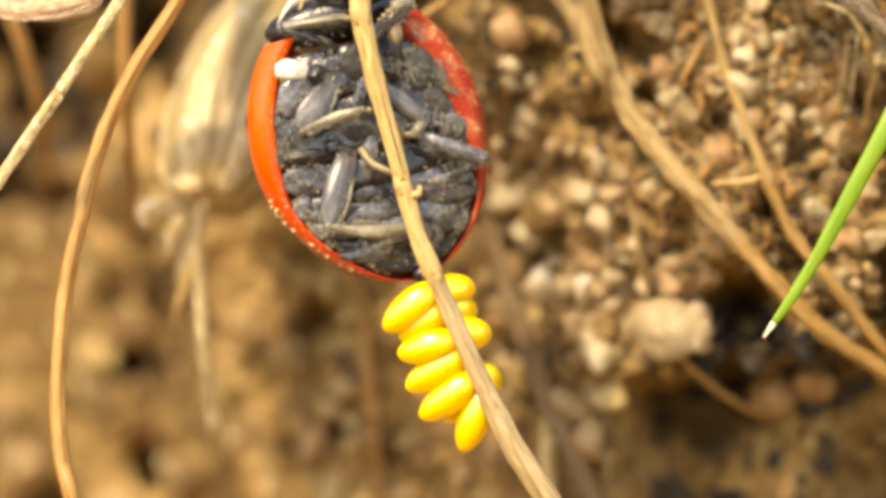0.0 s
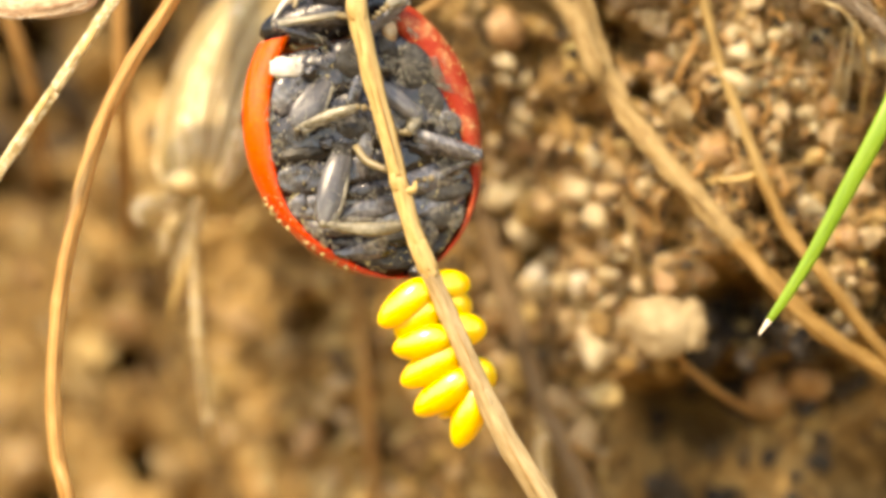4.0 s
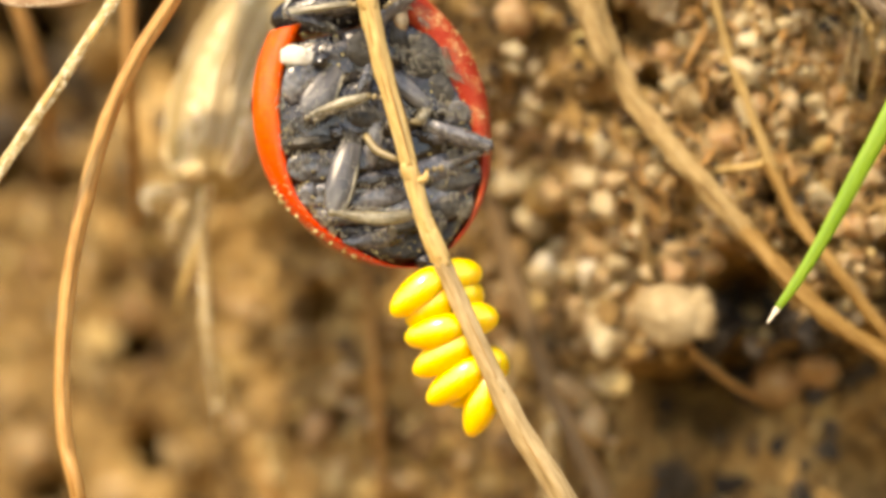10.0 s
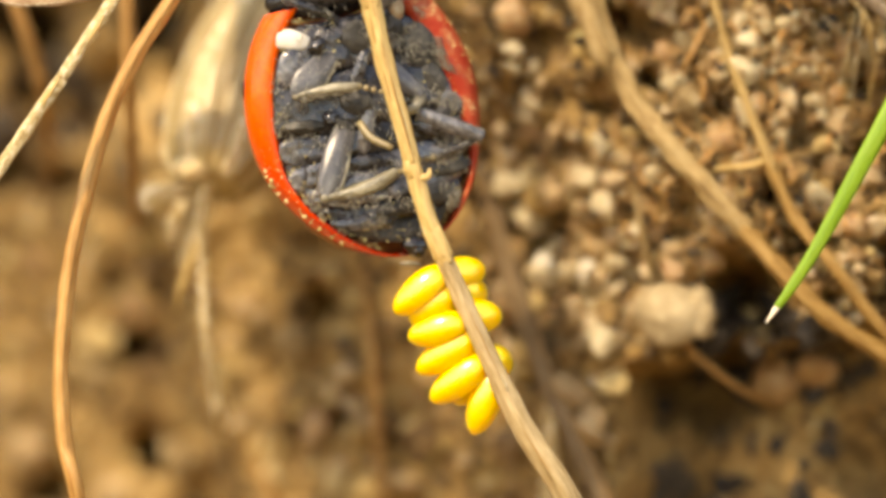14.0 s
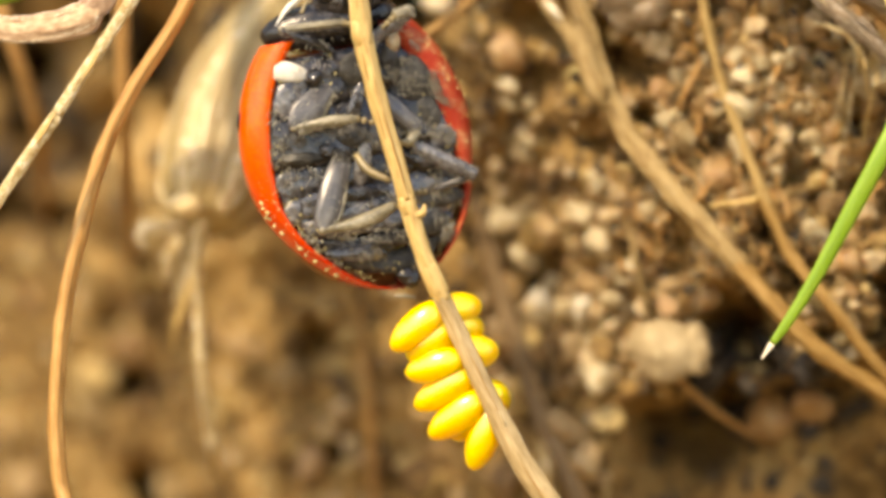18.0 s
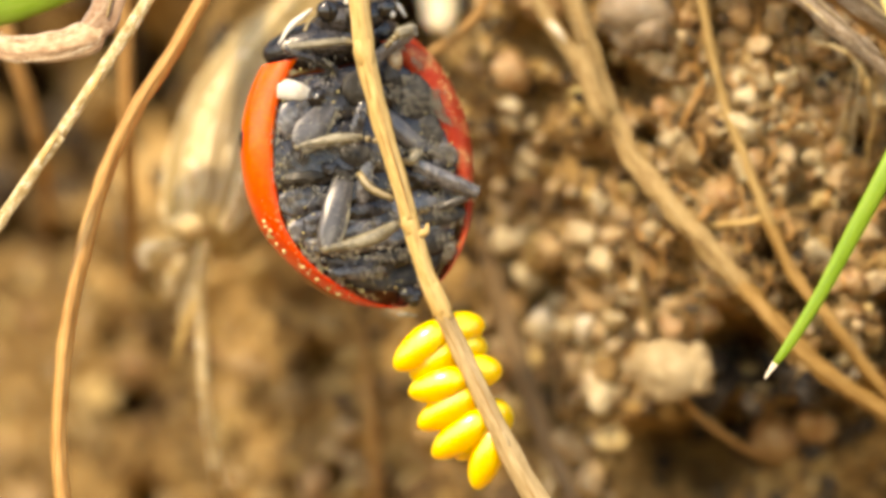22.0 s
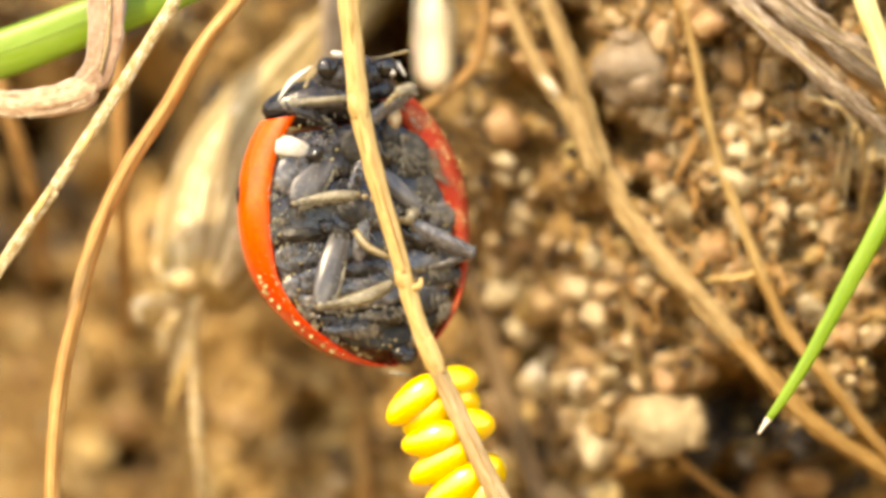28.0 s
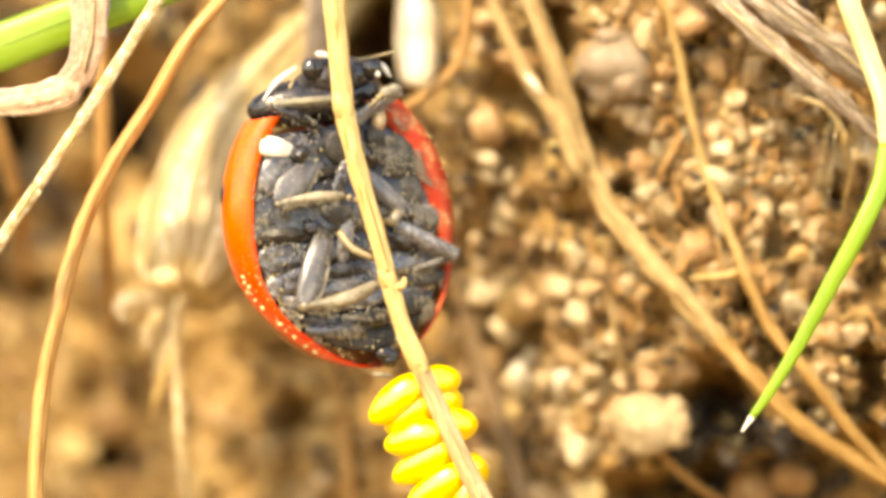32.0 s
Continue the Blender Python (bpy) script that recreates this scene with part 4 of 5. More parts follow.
def dried_flower():
    """An upright dry flower head: bracts round a cone, a pale knob at its base, a thin stem below that bends back to the earth."""
    stem = [lay(-4.77, -4.28, 0.0), at(-4.90, -3.72, 9.5), at(-5.00, -3.17, 8.6), at(-5.17, -1.95, 7.6), at(-5.26, -0.48, 7.4), at(-5.29, 0.50, 7.1), at(-5.10, 1.46, 6.9)]
    head = thing("dried_flower", "beige dried flower head with streaked closed bracts on a thin stem", "flower", stem[0])
    o = stem[0]
    spine = [at(u - 0.12, v, 6.2 + 0.46 * v) - o for u, v in ((-5.05, 1.36), (-4.88, 1.85), (-4.62, 2.8), (-4.32, 3.9), (-3.72, 5.1), (-2.95, 6.1), (-1.95, 7.2), (-0.85, 8.3))]
    girth = [0.84, 1.20, 1.37, 1.33, 1.14, 0.88, 0.68, 0.54]
    bm = bmesh.new()
    tube(bm, spine, [r * 0.94 for r in girth], n=40, sides=20, rough=0.05)
    part("core", bm, HUSK, head, "pale core between the bracts")
    line = spline(spine, 40)
    for k in range(24):
        w = 2 * math.pi * k / 24 + 0.1 * math.sin(k * 7)
        last = int(40 * (0.72 + 0.28 * math.sin(k * 3.7) ** 2))
        pts = []
        for i in (0, last // 12, last // 5, last // 3, last // 2, 3 * last // 4, last):
            way = (line[min(i + 1, 40)] - line[max(i - 1, 0)]).normalized()
            a = way.cross(Vector((0, 1, 0))).normalized()
            d = a * math.cos(w) + way.cross(a) * math.sin(w)
            pts.append(line[i] + d * along(girth, i / 40) * (0.96 + 0.07 * math.sin(k * 5.1)))
        bm = bmesh.new()
        tube(bm, pts, [0.13, 0.23, 0.26, 0.24, 0.20, 0.14, 0.03], n=20, sides=8, flat=0.42, side=d, rough=0.2, seed=k)
        part("bract", bm, HUSK if k % 4 else BLEACH, head)
    bm = bmesh.new()
    blob(bm, at(-5.50, 1.68, 6.2) - o, (0.40, 0.3, 0.30), lumps=0.25, seed=3, level=3, freq=1.5)
    part("knob", bm, BLEACH, head, "pale knob at the base")
    for pts in ([at(-5.32, 1.36, 7.2), at(-5.93, 1.18, 6.9), at(-6.48, 1.09, 6.9), at(-6.39, 0.69, 6.9)], [at(-5.32, 1.30, 7.4), at(-5.78, 0.62, 7.6), at(-5.93, 0.01, 8.1)], [at(-5.19, 1.30, 7.6), at(-5.44, 0.26, 7.9), at(-5.73, -0.48, 8.4)], [at(-4.70, 1.42, 7.7), at(-4.21, 1.48, 7.9), at(-3.85, 1.51, 8.1)]):
        bm = bmesh.new()
        tube(bm, [p - o for p in pts], [0.14, 0.2, 0.22, 0.08], n=12, sides=8, flat=0.4, rough=0.3)
        part("bent_bract", bm, BLEACH, head)
    bm = bmesh.new()
    tube(bm, [p - o for p in stem], [0.06, 0.13, 0.12, 0.11, 0.12, 0.15, 0.22], n=40, sides=8, rough=0.25)
    part("stem", bm, BLEACH, head, "thin pale stem")
    bm = bmesh.new()
    tube(bm, [p - o for p in (at(-5.29, 0.50, 7.1), at(-5.46, -0.20, 7.3), at(-5.71, -0.90, 7.6), at(-5.83, -1.46, 8.0))], [0.09, 0.10, 0.08, 0.03], n=16, sides=7, rough=0.3)
    part("side_shoot", bm, STRAW, head)
    return head


dried_flower()


def ribbon(name, label, category, pts, widths, thick, material, side=(0, -1, 0), **kw):
    return stalk(name, label, category, pts, [w / 2 for w in widths], material, flat=thick, side=side, **kw)


leaf_pts = [at(-6.54, 17.16, 14), at(-7.01, 12.26, 3), at(-7.13, 7.85, 1.3), at(-7.18, 6.87, 0.8), at(-7.33, 6.16, 0.6), at(-7.74, 5.73, 0.6), at(-8.50, 5.50, 0.7), at(-9.24, 5.46, 0.9), at(-9.97, 5.71, 1.2), at(-10.46, 6.38, 1.8)]
LEAF_THING = bundle("curled_leaf", "dry brown curled leaf with downy edges", "leaf", leaf_pts[0], [
    ("leaf_blade", "", leaf_pts[0:6], [0.36, 0.38, 0.38, 0.37, 0.33, 0.22], LEAF, dict(n=60, sides=20, flat=0.28, ridges=5, ridge=0.12, rough=0.3)),
    ("curled_end", "pale curled end", leaf_pts[4:], [0.16, 0.29, 0.27, 0.25, 0.25, 0.22, 0.15], PALE_LEAF, dict(n=60, sides=20, flat=0.4, ridges=4, ridge=0.16, rough=0.4, seed=3)),
    ("midrib", "", [p + Vector((0.05, -0.14, 0)) for p in leaf_pts[1:5]], [0.04, 0.05, 0.05, 0.03], HUSK, dict(n=40, sides=7)),
    ("rolled_edge", "", [p + Vector((0.30, -0.06, 0)) for p in leaf_pts[1:4]], [0.06, 0.07, 0.05], LEAF, dict(n=40, sides=8, rough=0.5)),
])
bm = bmesh.new()
rnd = random.Random(41)
for p in spline(leaf_pts[2:9], 420):
    side = rnd.choice((-1, 1))
    q = p + Vector((rnd.uniform(-0.05, 0.05), -0.05, side * 0.24)) if p.x < -7.2 else p + Vector((side * 0.36, -0.05, 0))
    needle(bm, q - leaf_pts[0], Vector((rnd.uniform(-1, 1), rnd.uniform(-0.8, 0.2), rnd.uniform(-1, 1))).normalized() * rnd.uniform(0.05, 0.14), 0.009)
tagged(part("leaf_down", bm, PALE_STRAW, LEAF_THING, "whitish down along the edges"), kind="stuff")
grass = [at(-18.18, -0.72, 14), at(-13.89, 4.67, 6), at(-10.83, 6.14, 2.5), at(-9.24, 6.63, 2.2), at(-7.77, 7.19, 2.2), at(-5.93, 7.91, 2.4), at(-2.74, 9.44, 5), at(0.20, 12.26, 11)]
bundle("grass_blade", "thick fresh green grass blade", "grass blade", grass[0], [
    ("blade", "", grass, [0.35, 0.5, 0.525, 0.525, 0.5, 0.475, 0.4, 0.25], YOUNG, dict(n=60, sides=16, flat=0.35, ridges=4, ridge=0.03)),
    ("midrib", "", [p + Vector((0, -0.19, 0.02)) for p in grass[1:7]], [0.01, 0.03, 0.03, 0.03, 0.01], YOUNG, dict(n=50, sides=7, flat=0.5)),
])
blade_pts = [at(8.53, 13.24, 9), at(8.83, 10.55, 3.5), at(9.20, 8.10, 1.4), at(9.69, 6.63, 1), at(10.06, 5.52, 0.6), at(10.17, 4.54, 0.4), at(10.00, 3.69, 0.2), at(9.58, 2.77, 0), at(8.89, 1.48, 0), at(8.16, 0.13, 0), at(7.55, -0.85, 0), at(7.20, -1.34, 0), at(6.97, -1.67, 0)]
blade = thing("grass_blade", "bent grass blade, yellowed above and green towards its tip", "grass blade", blade_pts[0])
o = blade_pts[0]
for name, cut, widths, m, label in (("upper_blade", slice(0, 6), [0.3, 0.45, 0.5, 0.48, 0.45, 0.43], CREAM, "yellowed upper part"), ("lower_blade", slice(5, 12), [0.43, 0.43, 0.42, 0.38, 0.30, 0.24, 0.16], GREEN, "fresh green part"), ("tip", slice(11, 13), [0.16, 0.04], TIP, "whitish dry tip")):
    bm = bmesh.new()
    tube(bm, [p - o for p in blade_pts[cut]], [w / 2 for w in widths], n=36, sides=12, flat=0.45)
    part(name, bm, m, blade, label)
ribbon("white_shoot", "blunt whitish shoot hanging in front of a dark hollow", "shoot", [at(0.20, 13.24, 14), at(0.13, 10.55, 10), at(0.01, 7.85, 8), at(-0.05, 6.75, 7.8), at(-0.07, 6.01, 7.6), at(-0.09, 5.82, 7.6)], [0.88, 0.98, 1.04, 1.02, 0.82, 0.3], 0.8, WHITE, n=50, sides=14)

# ---- roots and stalks lying on the bank ----
o = lay(2.34, 7.84, 0.5)
bundle("forked_root", "brown dry forked stalk with a split sheath lying against the earth", "root", o, [
    ("main_stalk", "", [lay(1.42, 10.55, 0.4), lay(1.91, 8.95, 0.5), o, lay(3.01, 6.01, 0.5), lay(3.41, 4.67, 0.6), lay(3.93, 3.44, 0.6), lay(4.67, 2.40, 0.6), lay(5.59, 1.36, 0.6), lay(6.57, 0.26, 0.6)], [0.19, 0.19, 0.20, 0.21, 0.22, 0.23, 0.24, 0.23, 0.20], ROOT, dict(n=120, sides=28, ridges=6, ridge=0.14, rough=0.34, twist=0.9)),
    ("lower_stalk", "", [lay(6.47, 0.37, 0.6), lay(7.42, -0.72, 0.7), lay(8.28, -1.52, 0.6), lay(9.87, -2.56, 0.5), lay(11.83, -3.66, 0.2)], [0.20, 0.19, 0.18, 0.17, 0.15], TAWNY_SHADED, dict(n=90, sides=28, ridges=6, ridge=0.14, rough=0.34, seed=4)),
    ("side_branch", "", [lay(0.20, 10.55, 0.3), lay(0.99, 8.95, 0.4), lay(1.52, 7.84, 0.4), lay(2.03, 6.63, 0.5), lay(2.46, 5.89, 0.6), lay(3.01, 5.03, 0.8), lay(3.38, 4.05, 0.8)], [0.15, 0.15, 0.16, 0.17, 0.17, 0.18, 0.08], ROOT, dict(n=50, sides=10, ridges=3, ridge=0.1, rough=0.15)),
    ("sheath", "split papery sheath", [lay(3.01, 5.52, 0.95), lay(3.16, 4.85, 1.0), lay(3.41, 4.18, 1.0), lay(3.63, 3.74, 0.8)], [0.10, 0.24, 0.26, 0.08], ROOT, dict(n=20, sides=10, flat=0.6, rough=0.25)),
    ("crack", "dark split beside the sheath", [lay(2.75, 6.40, 0.72), lay(3.02, 5.60, 0.76), lay(3.30, 4.75, 0.86), lay(3.60, 4.00, 0.84), lay(3.98, 3.36, 0.84)], [0.012, 0.035, 0.05, 0.04, 0.012], DARKROOT, dict(n=30, sides=7, rough=0.6)),
    ("torn_strip", "pale torn strip", [lay(2.28, 6.08, 0.9), lay(2.46, 5.89, 1.0), lay(2.65, 5.65, 0.9)], [0.03, 0.08, 0.03], PALE_STRAW, dict(n=10, sides=8, rough=0.3)),
])
o = lay(5.30, 7.84, 0.5)
bundle("thin_root", "thin ochre rootlet with a side shoot crossing gravel", "root", o, [
    ("main_root", "", [lay(4.97, 10.55, 0.2), lay(5.13, 9.08, 0.4), o, lay(5.65, 6.38, 0.6), lay(5.88, 5.16, 0.7), lay(6.20, 4.05, 0.7), lay(6.63, 2.83, 0.7), lay(7.12, 1.60, 0.6)], [0.10, 0.10, 0.11, 0.12, 0.11, 0.115, 0.12, 0.13], OCHRE, dict(n=70, sides=10, rough=0.4)),
    ("lower_root", "tawny lower part, its shade in the colour", [lay(6.98, 1.95, 0.6), lay(7.12, 1.60, 0.6), lay(7.61, 0.56, 0.5), lay(8.40, -0.42, 0.6), lay(9.51, -1.83, 0.6), lay(10.98, -3.42, 0.3)], [0.115, 0.14, 0.155, 0.155, 0.15, 0.13], TAWNY_SHADED, dict(n=50, sides=10, rough=0.4, seed=2)),
    ("side_shoot", "", [lay(7.08, 1.91, 0.6), lay(6.69, 1.75, 0.5), lay(6.32, 1.70, 0.45), lay(5.77, 1.65, 0.2)], [0.09, 0.07, 0.06, 0.04], STRAW, dict(n=16, sides=7, rough=0.2)),
])
o = lay(5.95, 8.22, 0.6)
rnd = random.Random(91)
fibres = []
for k in range(20):
    run, wide = (((6.87, 8.28, 1.2), (7.88, 7.42, 1.7), (8.93, 6.69, 1.9), (9.81, 6.09, 1.9), (11.22, 5.16, 1.6)), 0.30) if k % 5 < 3 else (((5.81, 8.40, 1.0), (6.90, 7.42, 1.6), (7.91, 6.53, 1.9), (8.89, 5.65, 2.0), (9.87, 4.77, 1.8)), 0.21)
    s0, w = rnd.uniform(-0.95, 0.95), rnd.uniform(0.016, 0.04)
    first = rnd.choice((0, 0, 1))
    pts = []
    for u, v, h in run[first:first + rnd.choice((4, 5))]:
        across = max(-1.0, min(1.0, s0 + rnd.uniform(-0.15, 0.15)))
        pts.append(lay(u + 0.62 * wide * across, v + 0.78 * wide * across, h + wide * math.sqrt(1 - 0.9 * across * across) * 0.95))
    fibres.append(("strand_fibre", "", pts, [w * 0.5, w, w * 0.8, w, w * 0.4], (GREYROOT, BLEACH, GREYROOT, DARKROOT)[k % 4], dict(n=50, sides=6, rough=0.7, seed=k * 2.0)))
bundle("woody_root", "fibrous grey-brown dead stem in two cleft strands across the bank", "root", o, [
    ("pale_strand", "greyish granular strand", [lay(4.48, 10.55, 0.3), lay(5.81, 8.40, 1.0), lay(6.90, 7.42, 1.6), lay(7.91, 6.53, 1.9), lay(8.89, 5.65, 2.0), lay(9.87, 4.77, 1.8), lay(11.96, 2.95, 0.8)], [0.16, 0.19, 0.21, 0.21, 0.20, 0.18, 0.15], GREYROOT, dict(n=70, sides=20, ridges=4, ridge=0.12, rough=0.5)),
    ("broad_strand", "", [lay(5.59, 10.55, 0.3), lay(6.87, 8.28, 1.2), lay(7.88, 7.42, 1.7), lay(8.93, 6.69, 1.9), lay(9.81, 6.09, 1.9), lay(11.22, 5.16, 1.6), lay(12.45, 4.30, 0.8)], [0.22, 0.27, 0.30, 0.31, 0.30, 0.28, 0.24], GREYROOT, dict(n=60, sides=26, flat=0.8, ridges=6, ridge=0.16, rough=0.45, seed=6)),
    ("inner_fibre", "brown fibre in the cleft", [lay(5.10, 10.30, 0.3), lay(6.32, 8.28, 0.7), lay(7.40, 7.42, 1.2), lay(8.43, 6.59, 1.4), lay(9.38, 5.84, 1.4), lay(10.49, 4.91, 1.1)], [0.05, 0.07, 0.08, 0.08, 0.07, 0.04], BROWNROOT, dict(n=50, sides=12, ridges=3, ridge=0.15, rough=0.3, seed=3)),
    *fibres,
    ("frayed_fibre", "", [lay(8.04, 5.65, 0.8), lay(8.77, 5.40, 0.9), lay(9.04, 5.06, 0.8), lay(9.32, 4.67, 0.6), lay(9.46, 4.32, 0.4)], [0.05, 0.06, 0.06, 0.05, 0.02], BLEACH, dict(n=20, sides=7, rough=0.2)),
])
rnd = random.Random(83)
tuft = []
for k in range(13):
    u, v = rnd.uniform(8.7, 10.0), rnd.uniform(4.5, 5.5)
    du, n = rnd.gauss(-0.12, 0.28), rnd.uniform(1.0, 2.2)
    w = rnd.uniform(0.018, 0.045)
    tuft.append(("fibre", "", [lay(u, v, 0.5), lay(u + du * 0.3, v - n * 0.35, 0.75 + rnd.uniform(0, 0.3)), lay(u + du * 0.7 + rnd.uniform(-0.1, 0.1), v - n * 0.7, 0.6), lay(u + du, v - n, 0.3)], [w * 0.6, w, w * 0.9, w * 0.3], BLEACH if k % 3 else STRAW, dict(n=16, sides=6, rough=0.35, seed=k)))
bundle("fibre_tuft", "tuft of fine bleached fibres hanging from a dead stem", "roots", lay(9.3, 5.0, 0.5), tuft)
stalk("hanging_root", "thin tan rootlet bending towards the ladybird", "root", [lay(1.08, 10.55, 0.2), lay(1.08, 9.08, 0.5), lay(1.03, 7.61, 0.9), lay(0.87, 6.44, 1.3), lay(0.20, 5.71, 2.0), lay(-0.54, 5.21, 2.5), lay(-1.15, 4.67, 2.5)], [0.11, 0.10, 0.10, 0.11, 0.12, 0.11, 0.06], BROWNROOT, n=50, sides=8, rough=0.15)
stalk("flat_stalk", "flat brown dry stalk behind the ladybird", "stalk", [lay(-2.13, 10.55, 0.5), at(-2.22, 9.44, 7.5), at(-2.23, 7.85, 6.5), at(-2.25, 6.75, 6.5), at(-2.38, 5.40, 7), lay(-2.25, 2.95, 1.5), lay(-2.01, 0.26, 0.2)], [0.3, 0.3, 0.31, 0.3, 0.28, 0.26, 0.22], GREYROOT, n=60, sides=10, flat=0.5)
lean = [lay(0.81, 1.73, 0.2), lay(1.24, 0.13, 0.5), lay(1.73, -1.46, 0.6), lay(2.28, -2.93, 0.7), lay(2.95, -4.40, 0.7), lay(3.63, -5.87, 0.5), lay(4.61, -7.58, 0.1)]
# the shade on this stalk comes from its dark material
bundle("shaded_stalk", "brown stalk leaning behind the eggs, its shade in the colour", "stalk", lean[3], [
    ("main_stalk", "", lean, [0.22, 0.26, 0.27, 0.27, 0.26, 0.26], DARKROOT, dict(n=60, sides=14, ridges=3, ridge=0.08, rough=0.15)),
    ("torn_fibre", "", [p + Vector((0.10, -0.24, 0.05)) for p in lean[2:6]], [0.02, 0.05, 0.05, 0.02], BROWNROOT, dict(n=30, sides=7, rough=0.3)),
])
stalk("pale_stub", "pale broken upright straw stub", "straw", [lay(2.16, -7.58, 0.3), lay(2.22, -6.36, 0.5), lay(2.30, -4.64, 0.6), lay(2.34, -3.42, 0.6), lay(2.25, -2.44, 0.3)], [0.2, 0.22, 0.22, 0.2, 0.14], BLEACH, n=30, sides=10, rough=0.2)
stalk("brown_stub", "brown upright broken stalk stub", "stalk", [lay(-1.27, -7.58, 0.3), lay(-1.34, -5.62, 0.5), lay(-1.46, -3.91, 0.6), lay(-1.58, -2.19, 0.6), lay(-1.76, -0.48, 0.3)], [0.13, 0.14, 0.14, 0.12, 0.08], BROWNROOT, "broken stubs", n=30, sides=10, rough=0.2)
stalk("brown_stub", "brown leaning broken stalk stub", "stalk", [lay(-3.11, -7.58, 0.3), lay(-3.60, -5.87, 0.5), lay(-3.85, -5.26, 0.6), lay(-4.03, -4.77, 0.5), lay(-4.21, -4.28, 0.2)], [0.13, 0.14, 0.14, 0.12, 0.08], BROWNROOT, "broken stubs", n=30, sides=10, rough=0.2)
stalk("moss_shoot", "small yellow-green moss shoot beside a stalk", "moss", [lay(2.65, 4.42, 0.2), lay(2.87, 4.59, 0.7), lay(3.14, 4.57, 0.8)], [0.03, 0.055, 0.02], CREAM, n=10, sides=8, rough=0.3)
stalk("fine_root", "fine ochre rootlet in the gravel", "root", [lay(4.05, 1.36, 0.1), lay(4.24, 0.50, 0.5), lay(4.46, -0.48, 0.5), lay(4.70, -1.27, 0.1)], [0.05, 0.08, 0.08, 0.05], ROOT, n=24, sides=8, rough=0.2)
stalk("seed_stalk", "brown stalk under a papery seed", "stalk", [lay(5.03, -1.95, 0.5), lay(5.59, -2.50, -0.6), lay(6.32, -3.05, -1.8), lay(7.06, -3.42, -3.6)], [0.08, 0.09, 0.09, 0.07], BROWNROOT, n=24, sides=8, rough=0.2)


def papery_seed():
    """A crumpled husk with torn flaps at its open end."""
    c = lay(4.92, -1.49, 0.9)
    pod = thing("papery_seed", "pale papery seed pod with a torn end beside a burrow", "seed", c)
    bm = bmesh.new()
    blob(bm, (0, 0, 0), (0.84, 0.52, 0.70), (0, 8, 0), lumps=0.16, seed=2.5, level=4, freq=1.2)
    for v in bm.verts:
        d = v.co
        v.co = d * (1 + 0.08 * noise.noise(d * 2.2) + 0.012 * math.sin(math.atan2(d.z, d.x) * 9))
    part("husk", bm, PAPER, pod)
    for k, (a, n, w) in enumerate(((26, 0.90, 0.34), (-4, 0.86, 0.30), (-30, 0.96, 0.30))):
        d = Vector((math.cos(radians(a)) * 1.15, 0, math.sin(radians(a)) * 0.9))
        bm = bmesh.new()
        tube(bm, [d * 0.45 + Vector((0, -0.30, 0)), d * 0.7 + Vector((0, -0.26, 0)), d * n + Vector((0, -0.02 - 0.1 * (k % 2), 0))], [w * 0.5, w, w * 0.9, w * 0.3], n=12, sides=10, flat=0.3, rough=0.5, seed=k * 3.0)
        part("flap", bm, PAPER, pod, "torn papery flap")
    return pod


papery_seed()


# ---- gravel ----
def chip(rnd, level=2, cuts=6, rough=0.22):
    """Corners and triangles of a rounded, broken bit of stone of about unit radius."""
    bm = bmesh.new()
    bmesh.ops.create_icosphere(bm, subdivisions=level, radius=1.0)
    planes = [(Vector((rnd.gauss(0, 1), rnd.gauss(0, 1), rnd.gauss(0, 1))).normalized(), rnd.uniform(0.42, 0.8)) for _ in range(cuts)]
    shift = Vector((rnd.uniform(0, 50), 0, 0))
    for v in bm.verts:
        p = v.co * (1 + rough * noise.noise(v.co * 1.5 + shift))
        for n, d in planes:
            over = p.dot(n) - d
            if over > 0:
                p -= n * over * 0.9
        v.co = p
    return bm


def pebble_meshes(material, count, seed, cuts=8, rough=0.45):
    rnd = random.Random(seed)
    return [mesh_of("pebble", chip(rnd, 3, cuts, rough), material) for k in range(count)]


def put_pebble(me, u, v, size, squash, rnd, out=0.35, label=""):
    ob = new("pebble", me)
    ob.parent = GROUND
    ob.location = on_bank(u, v, size * out) * MM
    ob.rotation_euler = [rnd.uniform(0, 6.28) for _ in range(3)]
    ob.scale = (size, size * squash, size * rnd.uniform(0.75, 1.0))
    return tagged(ob, label) if label else ob


